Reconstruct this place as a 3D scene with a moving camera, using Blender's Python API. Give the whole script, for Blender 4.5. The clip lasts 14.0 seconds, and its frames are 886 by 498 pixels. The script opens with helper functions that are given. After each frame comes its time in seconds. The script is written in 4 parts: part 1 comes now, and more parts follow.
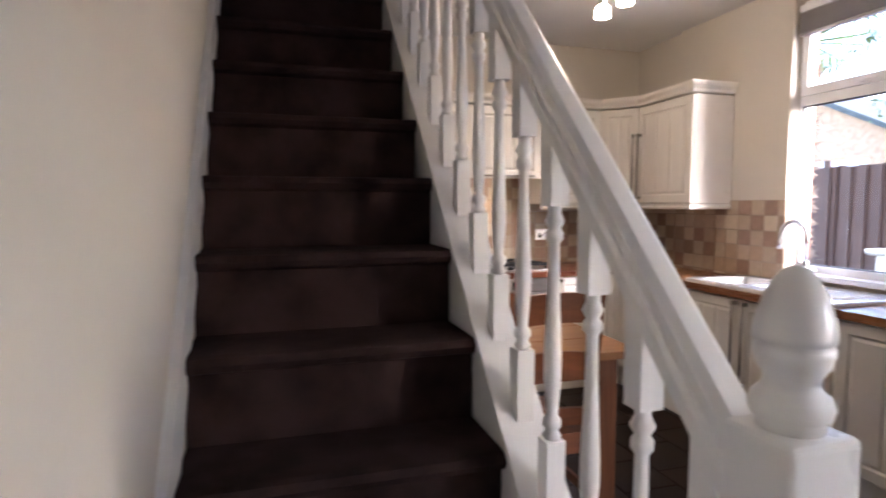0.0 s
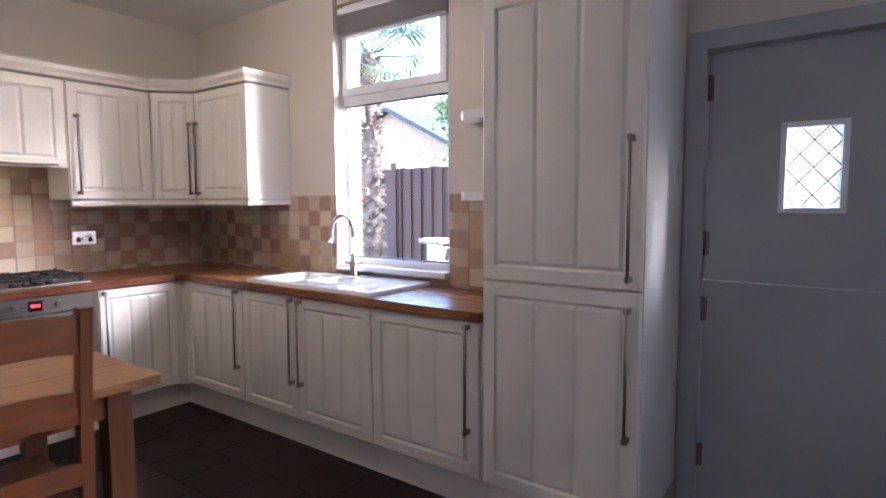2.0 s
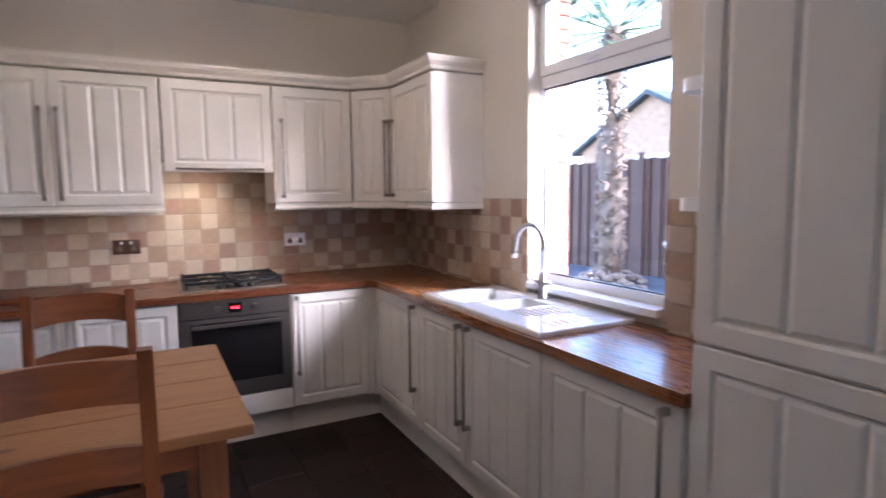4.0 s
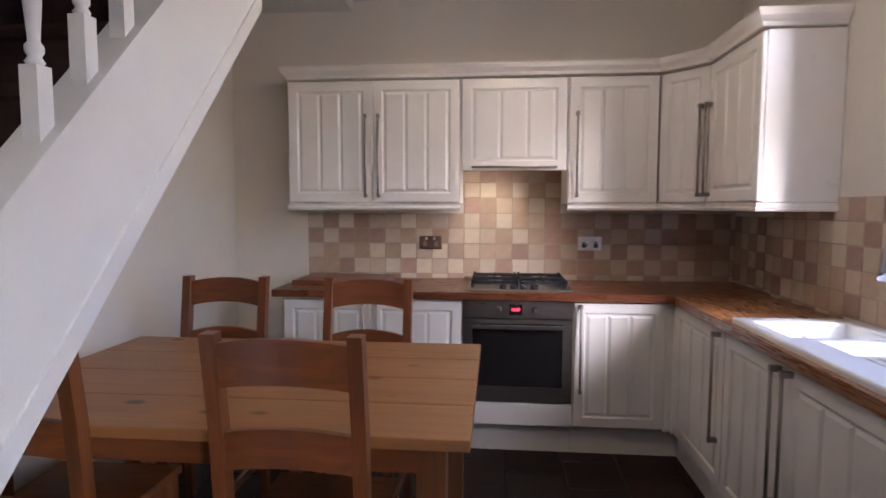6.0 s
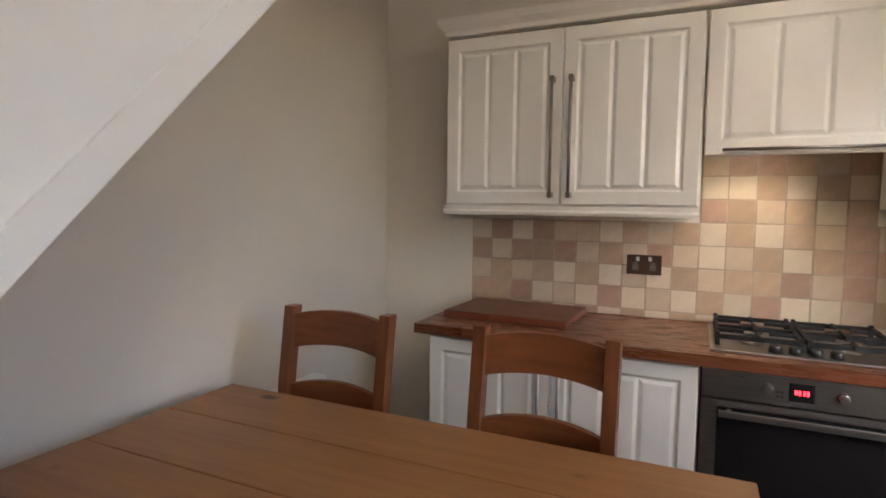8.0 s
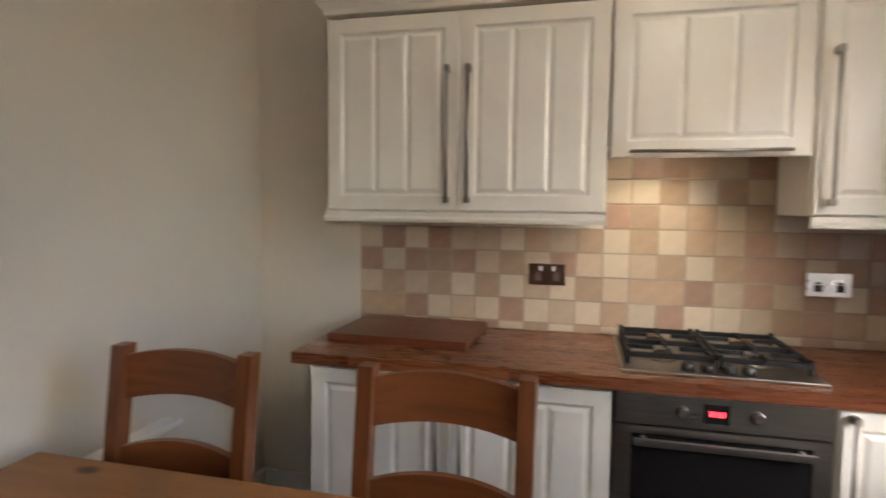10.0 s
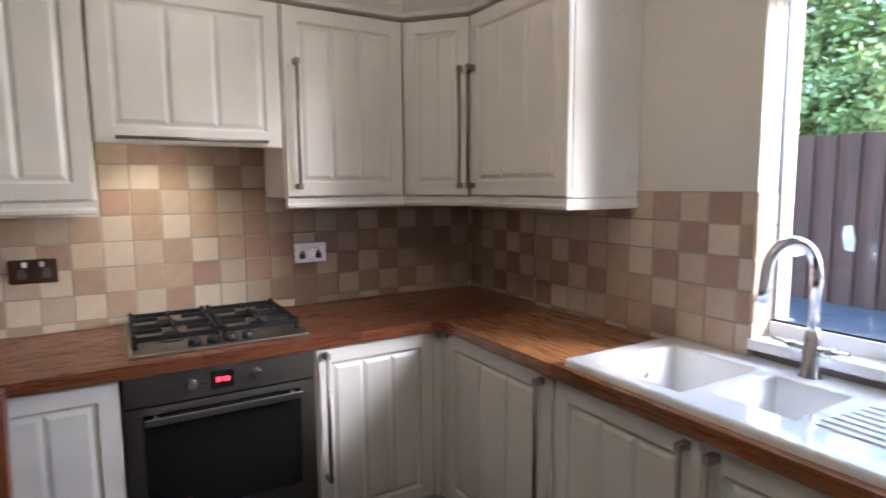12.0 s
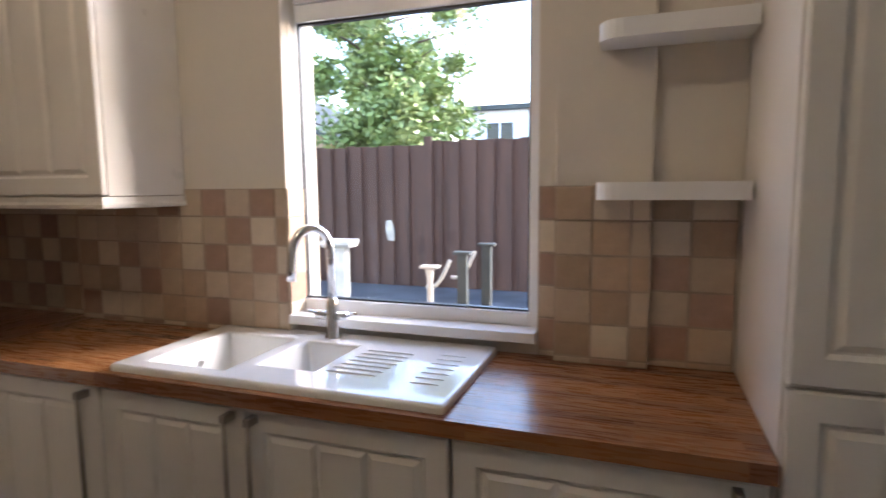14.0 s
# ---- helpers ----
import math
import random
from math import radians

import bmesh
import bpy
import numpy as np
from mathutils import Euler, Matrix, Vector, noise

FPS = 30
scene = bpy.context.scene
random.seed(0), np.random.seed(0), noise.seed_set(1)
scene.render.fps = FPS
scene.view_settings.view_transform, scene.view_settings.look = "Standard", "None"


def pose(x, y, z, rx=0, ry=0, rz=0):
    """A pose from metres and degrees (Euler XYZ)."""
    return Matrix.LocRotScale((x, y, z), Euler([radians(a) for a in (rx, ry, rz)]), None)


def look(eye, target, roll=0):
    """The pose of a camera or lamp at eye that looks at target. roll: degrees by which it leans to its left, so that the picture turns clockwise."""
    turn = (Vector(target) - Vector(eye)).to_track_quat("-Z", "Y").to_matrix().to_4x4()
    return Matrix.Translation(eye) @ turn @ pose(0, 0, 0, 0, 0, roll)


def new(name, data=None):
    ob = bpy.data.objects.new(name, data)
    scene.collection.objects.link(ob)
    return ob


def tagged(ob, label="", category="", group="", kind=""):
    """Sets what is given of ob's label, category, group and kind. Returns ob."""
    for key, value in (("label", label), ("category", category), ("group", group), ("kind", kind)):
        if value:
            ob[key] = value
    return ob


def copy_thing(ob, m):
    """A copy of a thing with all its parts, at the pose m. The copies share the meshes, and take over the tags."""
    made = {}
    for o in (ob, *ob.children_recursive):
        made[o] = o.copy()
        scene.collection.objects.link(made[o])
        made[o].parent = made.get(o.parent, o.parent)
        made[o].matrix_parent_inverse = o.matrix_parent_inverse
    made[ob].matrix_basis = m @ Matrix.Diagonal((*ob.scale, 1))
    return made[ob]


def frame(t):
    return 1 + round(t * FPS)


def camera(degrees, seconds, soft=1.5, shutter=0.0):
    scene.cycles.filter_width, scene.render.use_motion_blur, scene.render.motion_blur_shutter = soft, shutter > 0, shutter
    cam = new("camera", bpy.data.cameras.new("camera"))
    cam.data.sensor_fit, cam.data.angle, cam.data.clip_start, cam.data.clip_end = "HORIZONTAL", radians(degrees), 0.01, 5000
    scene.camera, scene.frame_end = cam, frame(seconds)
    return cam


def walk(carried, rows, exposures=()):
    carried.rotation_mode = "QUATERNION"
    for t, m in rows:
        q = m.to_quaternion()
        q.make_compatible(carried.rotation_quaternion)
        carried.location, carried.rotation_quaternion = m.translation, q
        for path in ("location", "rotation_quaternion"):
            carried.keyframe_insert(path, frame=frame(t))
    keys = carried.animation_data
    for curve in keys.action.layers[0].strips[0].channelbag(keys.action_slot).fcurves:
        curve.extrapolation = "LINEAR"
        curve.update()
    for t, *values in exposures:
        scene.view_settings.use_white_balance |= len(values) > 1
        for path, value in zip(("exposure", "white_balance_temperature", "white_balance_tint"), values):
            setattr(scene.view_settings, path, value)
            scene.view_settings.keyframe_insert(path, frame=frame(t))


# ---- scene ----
cam = camera(76.5, 14.0, soft=1.6, shutter=0.35)
EXPO, SKY, REAR, BULB, HOODW = 3.75, 0.15, 0.8, 0.14, 0.32
PATH = [
    (0, (1.72, 1.935, 1.396), (2.285, 3.847, 1.239), -0.1),
    (0.5, (1.823, 1.93, 1.392), (2.721, 3.711, 1.24), -0.1),
    (1, (1.92, 1.953, 1.393), (3.157, 3.516, 1.235), -0.0),
    (1.5, (2.024, 1.992, 1.389), (3.524, 3.306, 1.227), -0.1),
    (2, (2.209, 1.996, 1.38), (3.821, 3.168, 1.212), -0.3),
    (2.5, (2.42, 2.019, 1.402), (4.05, 3.165, 1.224), -0.5),
    (3, (2.616, 2.108, 1.41), (4.174, 3.347, 1.222), -0.6),
    (3.5, (2.785, 2.188, 1.423), (4.132, 3.654, 1.234), -0.5),
    (4, (2.94, 2.258, 1.454), (3.869, 4.018, 1.257), -0.6),
    (6.3, (3.254, 2.656, 1.376), (2.967, 4.63, 1.226), 0.4),
    (6.5, (3.218, 2.747, 1.379), (2.862, 4.709, 1.226), 0.6),
    (7, (3.123, 2.961, 1.406), (2.538, 4.866, 1.244), 0.8),
    (7.2, (3.11, 3.1, 1.376), (2.412, 4.969, 1.225), 1.0),
    (9.5, (2.961, 3.855, 1.437), (2.079, 5.641, 1.276), 0.6),
    (10, (2.963, 3.851, 1.419), (2.484, 5.785, 1.271), 0.6),
    (10.5, (2.967, 3.83, 1.432), (2.926, 5.823, 1.273), 0.4),
    (11, (3.004, 3.791, 1.441), (3.355, 5.751, 1.255), 0.2),
    (11.5, (3.03, 3.747, 1.445), (3.74, 5.605, 1.235), -0.2),
    (12, (3.076, 3.697, 1.446), (4.089, 5.407, 1.222), -0.4),
    (12.5, (3.127, 3.630, 1.435), (4.385, 5.168, 1.213), -0.5),
    (13, (3.133, 3.589, 1.432), (4.627, 4.900, 1.211), -0.3),
    (13.5, (3.104, 3.555, 1.426), (4.813, 4.570, 1.208), -0.2),
    (14, (3.069, 3.501, 1.420), (4.943, 4.164, 1.203), -0.5),
]
walk(cam, [(t, look(eye, target, roll)) for t, eye, target, roll in PATH], [(t, EXPO + e, k, g) for t, e, k, g in ((0, 0.35, 6000, 24), (1.5, 0.35, 5500, 24), (4, 0.15, 5450, 26), (6.5, -0.05, 5600, 22), (9.5, -0.05, 6300, 10), (11, 0.1, 5400, 16), (12.5, -0.25, 5500, 14), (13.3, -0.5, 5900, 18), (14, -0.4, 6200, 18))])


# ---- light ----
world = bpy.data.worlds.new("sky_world")
scene.world = world
world.use_nodes = True
wn = world.node_tree.nodes
sky = wn.new("ShaderNodeTexSky")
sky.sky_type, sky.sun_disc = "NISHITA", False
sky.sun_elevation, sky.sun_rotation = radians(27), radians(144)
world.node_tree.links.new(sky.outputs[0], wn["Background"].inputs[0])
wn["Background"].inputs[1].default_value = SKY

sun = new("sun", bpy.data.lights.new("sun", "SUN"))
sun.data.energy, sun.data.angle, sun.data.color = 0.75, radians(24), (1, 0.97, 0.93)
sun.matrix_world = look((7.3, -10, 6.3), (0, 0, 0))


def lamp(name, kind, at, to, watts, colour, size=0.1, size_y=None, spot=None):
    ob = new(name, bpy.data.lights.new(name, kind))
    d = ob.data
    d.energy, d.color = watts, colour
    if kind == "AREA":
        d.size = size
        if size_y:
            d.shape, d.size_y = "RECTANGLE", size_y
    else:
        d.shadow_soft_size = size
    if spot:
        d.spot_size, d.spot_blend = radians(spot), 0.6
    ob.matrix_world = look(at, to)
    return ob


# daylight through the window of the room behind the walk
lamp("rear_window_daylight", "AREA", (4.86, 0.55, 1.55), (1.5, 2.0, 1.3), REAR, (0.82, 0.91, 1.0), 1.1, 1.2)
for ly in (4.27, 4.475, 4.68):
    lamp("spot_bulb", "POINT", (3.43, ly, 2.372), (3.43, ly, 0), BULB, (1.0, 0.76, 0.50), 0.03)
lamp("hood_bulb", "SPOT", (3.22, 6.0, 1.635), (3.26, 6.07, 0), HOODW, (1.0, 0.82, 0.56), 0.02, spot=128)


# ---- materials ----
def mat(name, base, rough=0.5, metal=0.0, var=0.06, scale=6.0, bump=0.05, fine=120.0, stretch=(1, 1, 1), second=None, rand=0.0, coat=0.0, spec=0.5):
    """A painted or plain surface: broad stains, fine grain, slight relief."""
    m = bpy.data.materials.new(name)
    m.use_nodes = True
    n, l = m.node_tree.nodes, m.node_tree.links
    b = n["Principled BSDF"]
    b.inputs["Metallic"].default_value = metal
    b.inputs["Coat Weight"].default_value = coat
    b.inputs["Specular IOR Level"].default_value = spec
    tc, mp = n.new("ShaderNodeTexCoord"), n.new("ShaderNodeMapping")
    mp.inputs["Scale"].default_value = stretch
    l.new(tc.outputs["Object"], mp.inputs[0])
    big, small = n.new("ShaderNodeTexNoise"), n.new("ShaderNodeTexNoise")
    big.inputs["Scale"].default_value, big.inputs["Detail"].default_value = scale, 4
    small.inputs["Scale"].default_value, small.inputs["Detail"].default_value = fine, 3
    l.new(mp.outputs[0], big.inputs[0])
    l.new(mp.outputs[0], small.inputs[0])
    mix = n.new("ShaderNodeMix")
    mix.data_type = "RGBA"
    c2 = second or tuple(max(0.0, c * (1 - 3 * var)) for c in base)
    mix.inputs[6].default_value, mix.inputs[7].default_value = (*base, 1), (*c2, 1)
    ramp = n.new("ShaderNodeMapRange")
    ramp.inputs[1].default_value, ramp.inputs[2].default_value = 0.35, 0.7
    l.new(big.outputs[0], ramp.inputs[0])
    l.new(ramp.outputs[0], mix.inputs[0])
    hsv = n.new("ShaderNodeHueSaturation")
    l.new(mix.outputs[2], hsv.inputs["Color"])
    val = n.new("ShaderNodeMapRange")
    val.inputs[3].default_value, val.inputs[4].default_value = 1 - var, 1 + var
    l.new(small.outputs[0], val.inputs[0])
    out = val.outputs[0]
    if rand:
        info, rr, mul = n.new("ShaderNodeObjectInfo"), n.new("ShaderNodeMapRange"), n.new("ShaderNodeMath")
        rr.inputs[3].default_value, rr.inputs[4].default_value = 1 - rand, 1 + rand
        mul.operation = "MULTIPLY"
        l.new(info.outputs["Random"], rr.inputs[0])
        l.new(rr.outputs[0], mul.inputs[0])
        l.new(out, mul.inputs[1])
        out = mul.outputs[0]
    l.new(out, hsv.inputs["Value"])
    l.new(hsv.outputs[0], b.inputs["Base Color"])
    rg = n.new("ShaderNodeMapRange")
    rg.inputs[3].default_value, rg.inputs[4].default_value = max(0.02, rough - 0.06), min(1, rough + 0.06)
    l.new(big.outputs[0], rg.inputs[0])
    l.new(rg.outputs[0], b.inputs["Roughness"])
    if bump:
        bp = n.new("ShaderNodeBump")
        bp.inputs["Strength"].default_value, bp.inputs["Distance"].default_value = bump, 0.003
        l.new(small.outputs[0], bp.inputs["Height"])
        l.new(bp.outputs[0], b.inputs["Normal"])
    return m


def wood(name, light, dark, axis, rough=0.4, staves=None, knots=0.0, rand=0.0, coat=0.0):
    """Wood grain along one axis of the object; staves: length and width of glued strips."""
    m = bpy.data.materials.new(name)
    m.use_nodes = True
    n, l = m.node_tree.nodes, m.node_tree.links
    b = n["Principled BSDF"]
    b.inputs["Coat Weight"].default_value = coat
    b.inputs["Coat Roughness"].default_value = 0.2
    tc, mp = n.new("ShaderNodeTexCoord"), n.new("ShaderNodeMapping")
    if axis == "y":
        mp.inputs["Rotation"].default_value = (0, 0, radians(90))
    if axis == "z":
        mp.inputs["Rotation"].default_value = (0, radians(90), 0)
    l.new(tc.outputs["Object"], mp.inputs[0])
    st = n.new("ShaderNodeMapping")
    st.inputs["Scale"].default_value = (1.5, 22, 22)
    l.new(mp.outputs[0], st.inputs[0])
    src = st.outputs[0]
    tone = None
    if staves:
        br = n.new("ShaderNodeTexBrick")
        br.offset, br.offset_frequency = 0.37, 2
        br.inputs["Scale"].default_value = 1
        br.inputs["Brick Width"].default_value, br.inputs["Row Height"].default_value = staves
        br.inputs["Mortar Size"].default_value, br.inputs["Mortar Smooth"].default_value = 0.0006, 0.2
        br.inputs["Color1"].default_value, br.inputs["Color2"].default_value = (0, 0, 0, 1), (1, 1, 1, 1)
        br.inputs["Mortar"].default_value = (0.1, 0.1, 0.1, 1)
        l.new(mp.outputs[0], br.inputs[0])
        tone = br.outputs[0]
        add = n.new("ShaderNodeVectorMath")
        add.operation = "MULTIPLY_ADD"
        add.inputs[1].default_value = (7, 7, 7)
        l.new(tone, add.inputs[0])
        l.new(src, add.inputs[2])
        src = add.outputs[0]
    if rand:
        info, add2 = n.new("ShaderNodeObjectInfo"), n.new("ShaderNodeVectorMath")
        add2.operation = "MULTIPLY_ADD"
        comb = n.new("ShaderNodeCombineXYZ")
        for i in range(3):
            l.new(info.outputs["Random"], comb.inputs[i])
        add2.inputs[1].default_value = (31, 17, 23)
        l.new(comb.outputs[0], add2.inputs[0])
        l.new(src, add2.inputs[2])
        src = add2.outputs[0]
    gr, fi = n.new("ShaderNodeTexNoise"), n.new("ShaderNodeTexNoise")
    gr.inputs["Scale"].default_value, gr.inputs["Detail"].default_value, gr.inputs["Distortion"].default_value = 1.0, 6, 1.2
    fi.inputs["Scale"].default_value, fi.inputs["Detail"].default_value = 7.0, 3
    l.new(src, gr.inputs[0])
    l.new(src, fi.inputs[0])
    mix = n.new("ShaderNodeMix")
    mix.data_type = "RGBA"
    mix.inputs[6].default_value, mix.inputs[7].default_value = (*light, 1), (*dark, 1)
    f = n.new("ShaderNodeMapRange")
    f.inputs[1].default_value, f.inputs[2].default_value = 0.3, 0.72
    l.new(gr.outputs[0], f.inputs[0])
    fac = f.outputs[0]
    if tone:
        av = n.new("ShaderNodeMix")
        av.inputs[0].default_value = 0.62
        l.new(fac, av.inputs[2])
        l.new(tone, av.inputs[3])
        fac = av.outputs[0]
    if knots:
        vo, kr, mx = n.new("ShaderNodeTexVoronoi"), n.new("ShaderNodeMapRange"), n.new("ShaderNodeMath")
        vs = n.new("ShaderNodeMapping")
        vs.inputs["Scale"].default_value = (3.6, 6.0, 0)
        l.new(mp.outputs[0], vs.inputs[0])
        l.new(vs.outputs[0], vo.inputs[0])
        vo.inputs["Scale"].default_value = 1.0
        kr.inputs[1].default_value, kr.inputs[2].default_value = 0.07, 0.15
        kr.inputs[3].default_value, kr.inputs[4].default_value = knots, 0
        l.new(vo.outputs["Distance"], kr.inputs[0])
        mx.operation, mx.use_clamp = "MULTIPLY", True
        pick = n.new("ShaderNodeMath")
        pick.operation, pick.inputs[1].default_value = "GREATER_THAN", 0.25
        sep = n.new("ShaderNodeSeparateColor")
        l.new(vo.outputs["Color"], sep.inputs[0])
        l.new(sep.outputs[0], pick.inputs[0])
        l.new(kr.outputs[0], mx.inputs[0])
        l.new(pick.outputs[0], mx.inputs[1])
        knot = n.new("ShaderNodeMix")
        knot.data_type = "RGBA"
        knot.inputs[7].default_value = (0.055, 0.020, 0.008, 1)
        l.new(mx.outputs[0], knot.inputs[0])
        l.new(mix.outputs[2], knot.inputs[6])
    l.new(fac, mix.inputs[0])
    l.new(knot.outputs[2] if knots else mix.outputs[2], b.inputs["Base Color"])
    rg = n.new("ShaderNodeMapRange")
    rg.inputs[3].default_value, rg.inputs[4].default_value = rough - 0.08, rough + 0.1
    l.new(fi.outputs[0], rg.inputs[0])
    l.new(rg.outputs[0], b.inputs["Roughness"])
    bp = n.new("ShaderNodeBump")
    bp.inputs["Strength"].default_value, bp.inputs["Distance"].default_value = 0.12, 0.002
    l.new(fi.outputs[0], bp.inputs["Height"])
    l.new(bp.outputs[0], b.inputs["Normal"])
    return m


def glow(name, colour, strength):
    m = bpy.data.materials.new(name)
    m.use_nodes = True
    b = m.node_tree.nodes["Principled BSDF"]
    b.inputs["Base Color"].default_value = (*colour, 1)
    b.inputs["Emission Color"].default_value, b.inputs["Emission Strength"].default_value = (*colour, 1), strength
    return m


def glassy(name, tint=(1, 1, 1)):
    m = bpy.data.materials.new(name)
    m.use_nodes = True
    n, l = m.node_tree.nodes, m.node_tree.links
    for x in list(n):
        if x.type == "BSDF_PRINCIPLED":
            n.remove(x)
    tr, gl, mx, fr = n.new("ShaderNodeBsdfTransparent"), n.new("ShaderNodeBsdfGlossy"), n.new("ShaderNodeMixShader"), n.new("ShaderNodeFresnel")
    tr.inputs[0].default_value = (*tint, 1)
    gl.inputs["Roughness"].default_value = 0.02
    fr.inputs[0].default_value = 1.45
    l.new(fr.outputs[0], mx.inputs[0])
    l.new(tr.outputs[0], mx.inputs[1])
    l.new(gl.outputs[0], mx.inputs[2])
    l.new(mx.outputs[0], n["Material Output"].inputs[0])
    return m


M_WALL = mat("wall_paint", (0.68, 0.62, 0.53), 0.75, var=0.018, scale=1.6, fine=60, bump=0.10)
M_CEIL = mat("ceiling_paint", (0.80, 0.79, 0.76), 0.85, var=0.02, scale=2, fine=60)
M_UNIT = mat("cream_unit_paint", (0.80, 0.750, 0.675), 0.30, var=0.025, scale=3, fine=150, bump=0.03)
M_GLOSS = mat("white_gloss_paint", (0.80, 0.79, 0.77), 0.30, var=0.010, scale=4, fine=90, bump=0.05)
M_DOORP = mat("grey_door_paint", (0.40, 0.405, 0.42), 0.42, var=0.03, scale=3, fine=80, bump=0.06)
M_UPVC = mat("white_upvc", (0.84, 0.85, 0.86), 0.25, var=0.015, scale=4, bump=0.0)
M_SINK = mat("white_ceramic", (0.85, 0.85, 0.83), 0.08, var=0.01, scale=5, bump=0.0, coat=0.5)
M_CARPET = mat("brown_carpet", (0.046, 0.027, 0.025), 0.95, var=0.22, scale=7, fine=420, bump=0.8, spec=0.1)
M_STEEL = mat("brushed_steel", (0.44, 0.41, 0.375), 0.30, metal=1.0, var=0.06, scale=5, fine=60, stretch=(1, 30, 30), bump=0.02)
M_HANDLE = mat("satin_nickel", (0.36, 0.32, 0.28), 0.40, metal=1.0, var=0.05, bump=0.0)
M_CHROME = mat("chrome", (0.82, 0.83, 0.85), 0.06, metal=1.0, var=0.01, bump=0.0)
M_IRON = mat("black_cast_iron", (0.012, 0.012, 0.013), 0.55, var=0.2, fine=200, bump=0.2, spec=0.25)
M_BLACKGL = mat("black_oven_glass", (0.010, 0.009, 0.009), 0.08, var=0.0, bump=0.0, coat=0.1, spec=0.3)
M_BLACK = mat("black_plastic", (0.02, 0.02, 0.02), 0.4, var=0.05, bump=0.0)
M_GROUT = mat("grout", (0.44, 0.35, 0.26), 0.9, var=0.1, fine=200, bump=0.2)
TILE_LIGHT = [mat("tile_cream", (0.62, 0.52, 0.39), 0.32, var=0.05, scale=12, rand=0.10, coat=0.2),
              mat("tile_sand", (0.55, 0.43, 0.31), 0.32, var=0.06, scale=12, rand=0.10, coat=0.2)]
TILE_DARK = [mat("tile_tan", (0.46, 0.33, 0.22), 0.32, var=0.07, scale=12, rand=0.12, coat=0.2),
             mat("tile_rose", (0.41, 0.265, 0.19), 0.32, var=0.08, scale=12, rand=0.12, coat=0.2)]
M_SLATE = mat("dark_slate", (0.012, 0.0068, 0.0052), 0.50, var=0.14, scale=5, fine=60, bump=0.35, rand=0.35, second=(0.028, 0.0125, 0.008), spec=0.22)
M_FGROUT = mat("floor_grout", (0.055, 0.042, 0.035), 0.9, var=0.15)
# One wood, two tones: window sheen is put into the paler window-run colour.
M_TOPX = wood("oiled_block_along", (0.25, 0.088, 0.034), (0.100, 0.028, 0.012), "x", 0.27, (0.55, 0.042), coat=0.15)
M_TOPY_LIT = wood("oiled_block_across_lit", (0.42, 0.190, 0.070), (0.140, 0.042, 0.015), "y", 0.27, (0.55, 0.042), coat=0.15)
M_BOARD = wood("dark_board", (0.20, 0.060, 0.026), (0.11, 0.032, 0.016), "x", 0.32, (0.8, 0.05))
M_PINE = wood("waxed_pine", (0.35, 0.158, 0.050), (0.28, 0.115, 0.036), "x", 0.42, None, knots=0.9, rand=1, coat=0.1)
# Table sides: their shade below the top is put into this darker pine.
M_PINEL = wood("waxed_pine_upright_shaded", (0.20, 0.075, 0.024), (0.12, 0.040, 0.012), "z", 0.38, rand=1)
M_CHAIR = wood("chair_pine", (0.21, 0.066, 0.019), (0.12, 0.035, 0.010), "z", 0.34, rand=1, coat=0.2)
M_CHAIRX = wood("chair_pine_rail", (0.22, 0.070, 0.020), (0.125, 0.036, 0.011), "x", 0.34, rand=1, coat=0.2)
M_OAKCAP = wood("stair_cap", (0.50, 0.38, 0.27), (0.40, 0.29, 0.2), "y", 0.4)
M_BRICK = mat("red_brick", (0.40, 0.165, 0.095), 0.85, var=0.12, scale=20, fine=180, bump=0.5, rand=0.25)
M_BRICKFAR = mat("buff_brick", (0.48, 0.31, 0.19), 0.9, var=0.12, scale=8, bump=0.3)
M_MORTAR = mat("mortar", (0.45, 0.41, 0.36), 0.95, var=0.1)
M_FENCE = wood("brown_fence", (0.105, 0.052, 0.034), (0.046, 0.023, 0.016), "z", 0.75, rand=1)
M_GROUND = mat("damp_paving", (0.10, 0.115, 0.13), 0.5, var=0.15, scale=3, fine=90, bump=0.3)
M_ROOF = mat("dark_roof_felt", (0.07, 0.08, 0.075), 0.8, var=0.15)
M_STONE = mat("pale_cast_stone", (0.62, 0.58, 0.50), 0.8, var=0.1, bump=0.3)
M_TRUNK = mat("palm_fibre", (0.23, 0.17, 0.125), 0.9, var=0.2, scale=14, fine=90, bump=0.8)
M_PALM = mat("palm_leaf", (0.10, 0.17, 0.05), 0.5, var=0.15, scale=6, bump=0.1)
M_BARK = mat("bark", (0.12, 0.09, 0.07), 0.9, var=0.15, bump=0.5)
M_LEAF = mat("tree_leaf", (0.19, 0.27, 0.07), 0.5, var=0.2, scale=1.2, bump=0.0, second=(0.24, 0.29, 0.10))
M_BLIND = mat("grey_blind_slat", (0.42, 0.39, 0.37), 0.5, var=0.04)
M_RENDERW = mat("white_render", (0.78, 0.77, 0.75), 0.8, var=0.04)
M_GLASS = glassy("clear_glass")
M_OBSC = bpy.data.materials.new("obscured_glass")
M_OBSC.use_nodes = True
on, ol = M_OBSC.node_tree.nodes, M_OBSC.node_tree.links
o_tr, o_tl, o_mx = on.new("ShaderNodeBsdfTransparent"), on.new("ShaderNodeBsdfTranslucent"), on.new("ShaderNodeMixShader")
o_nz, o_rg = on.new("ShaderNodeTexNoise"), on.new("ShaderNodeMapRange")
o_nz.inputs["Scale"].default_value = 26
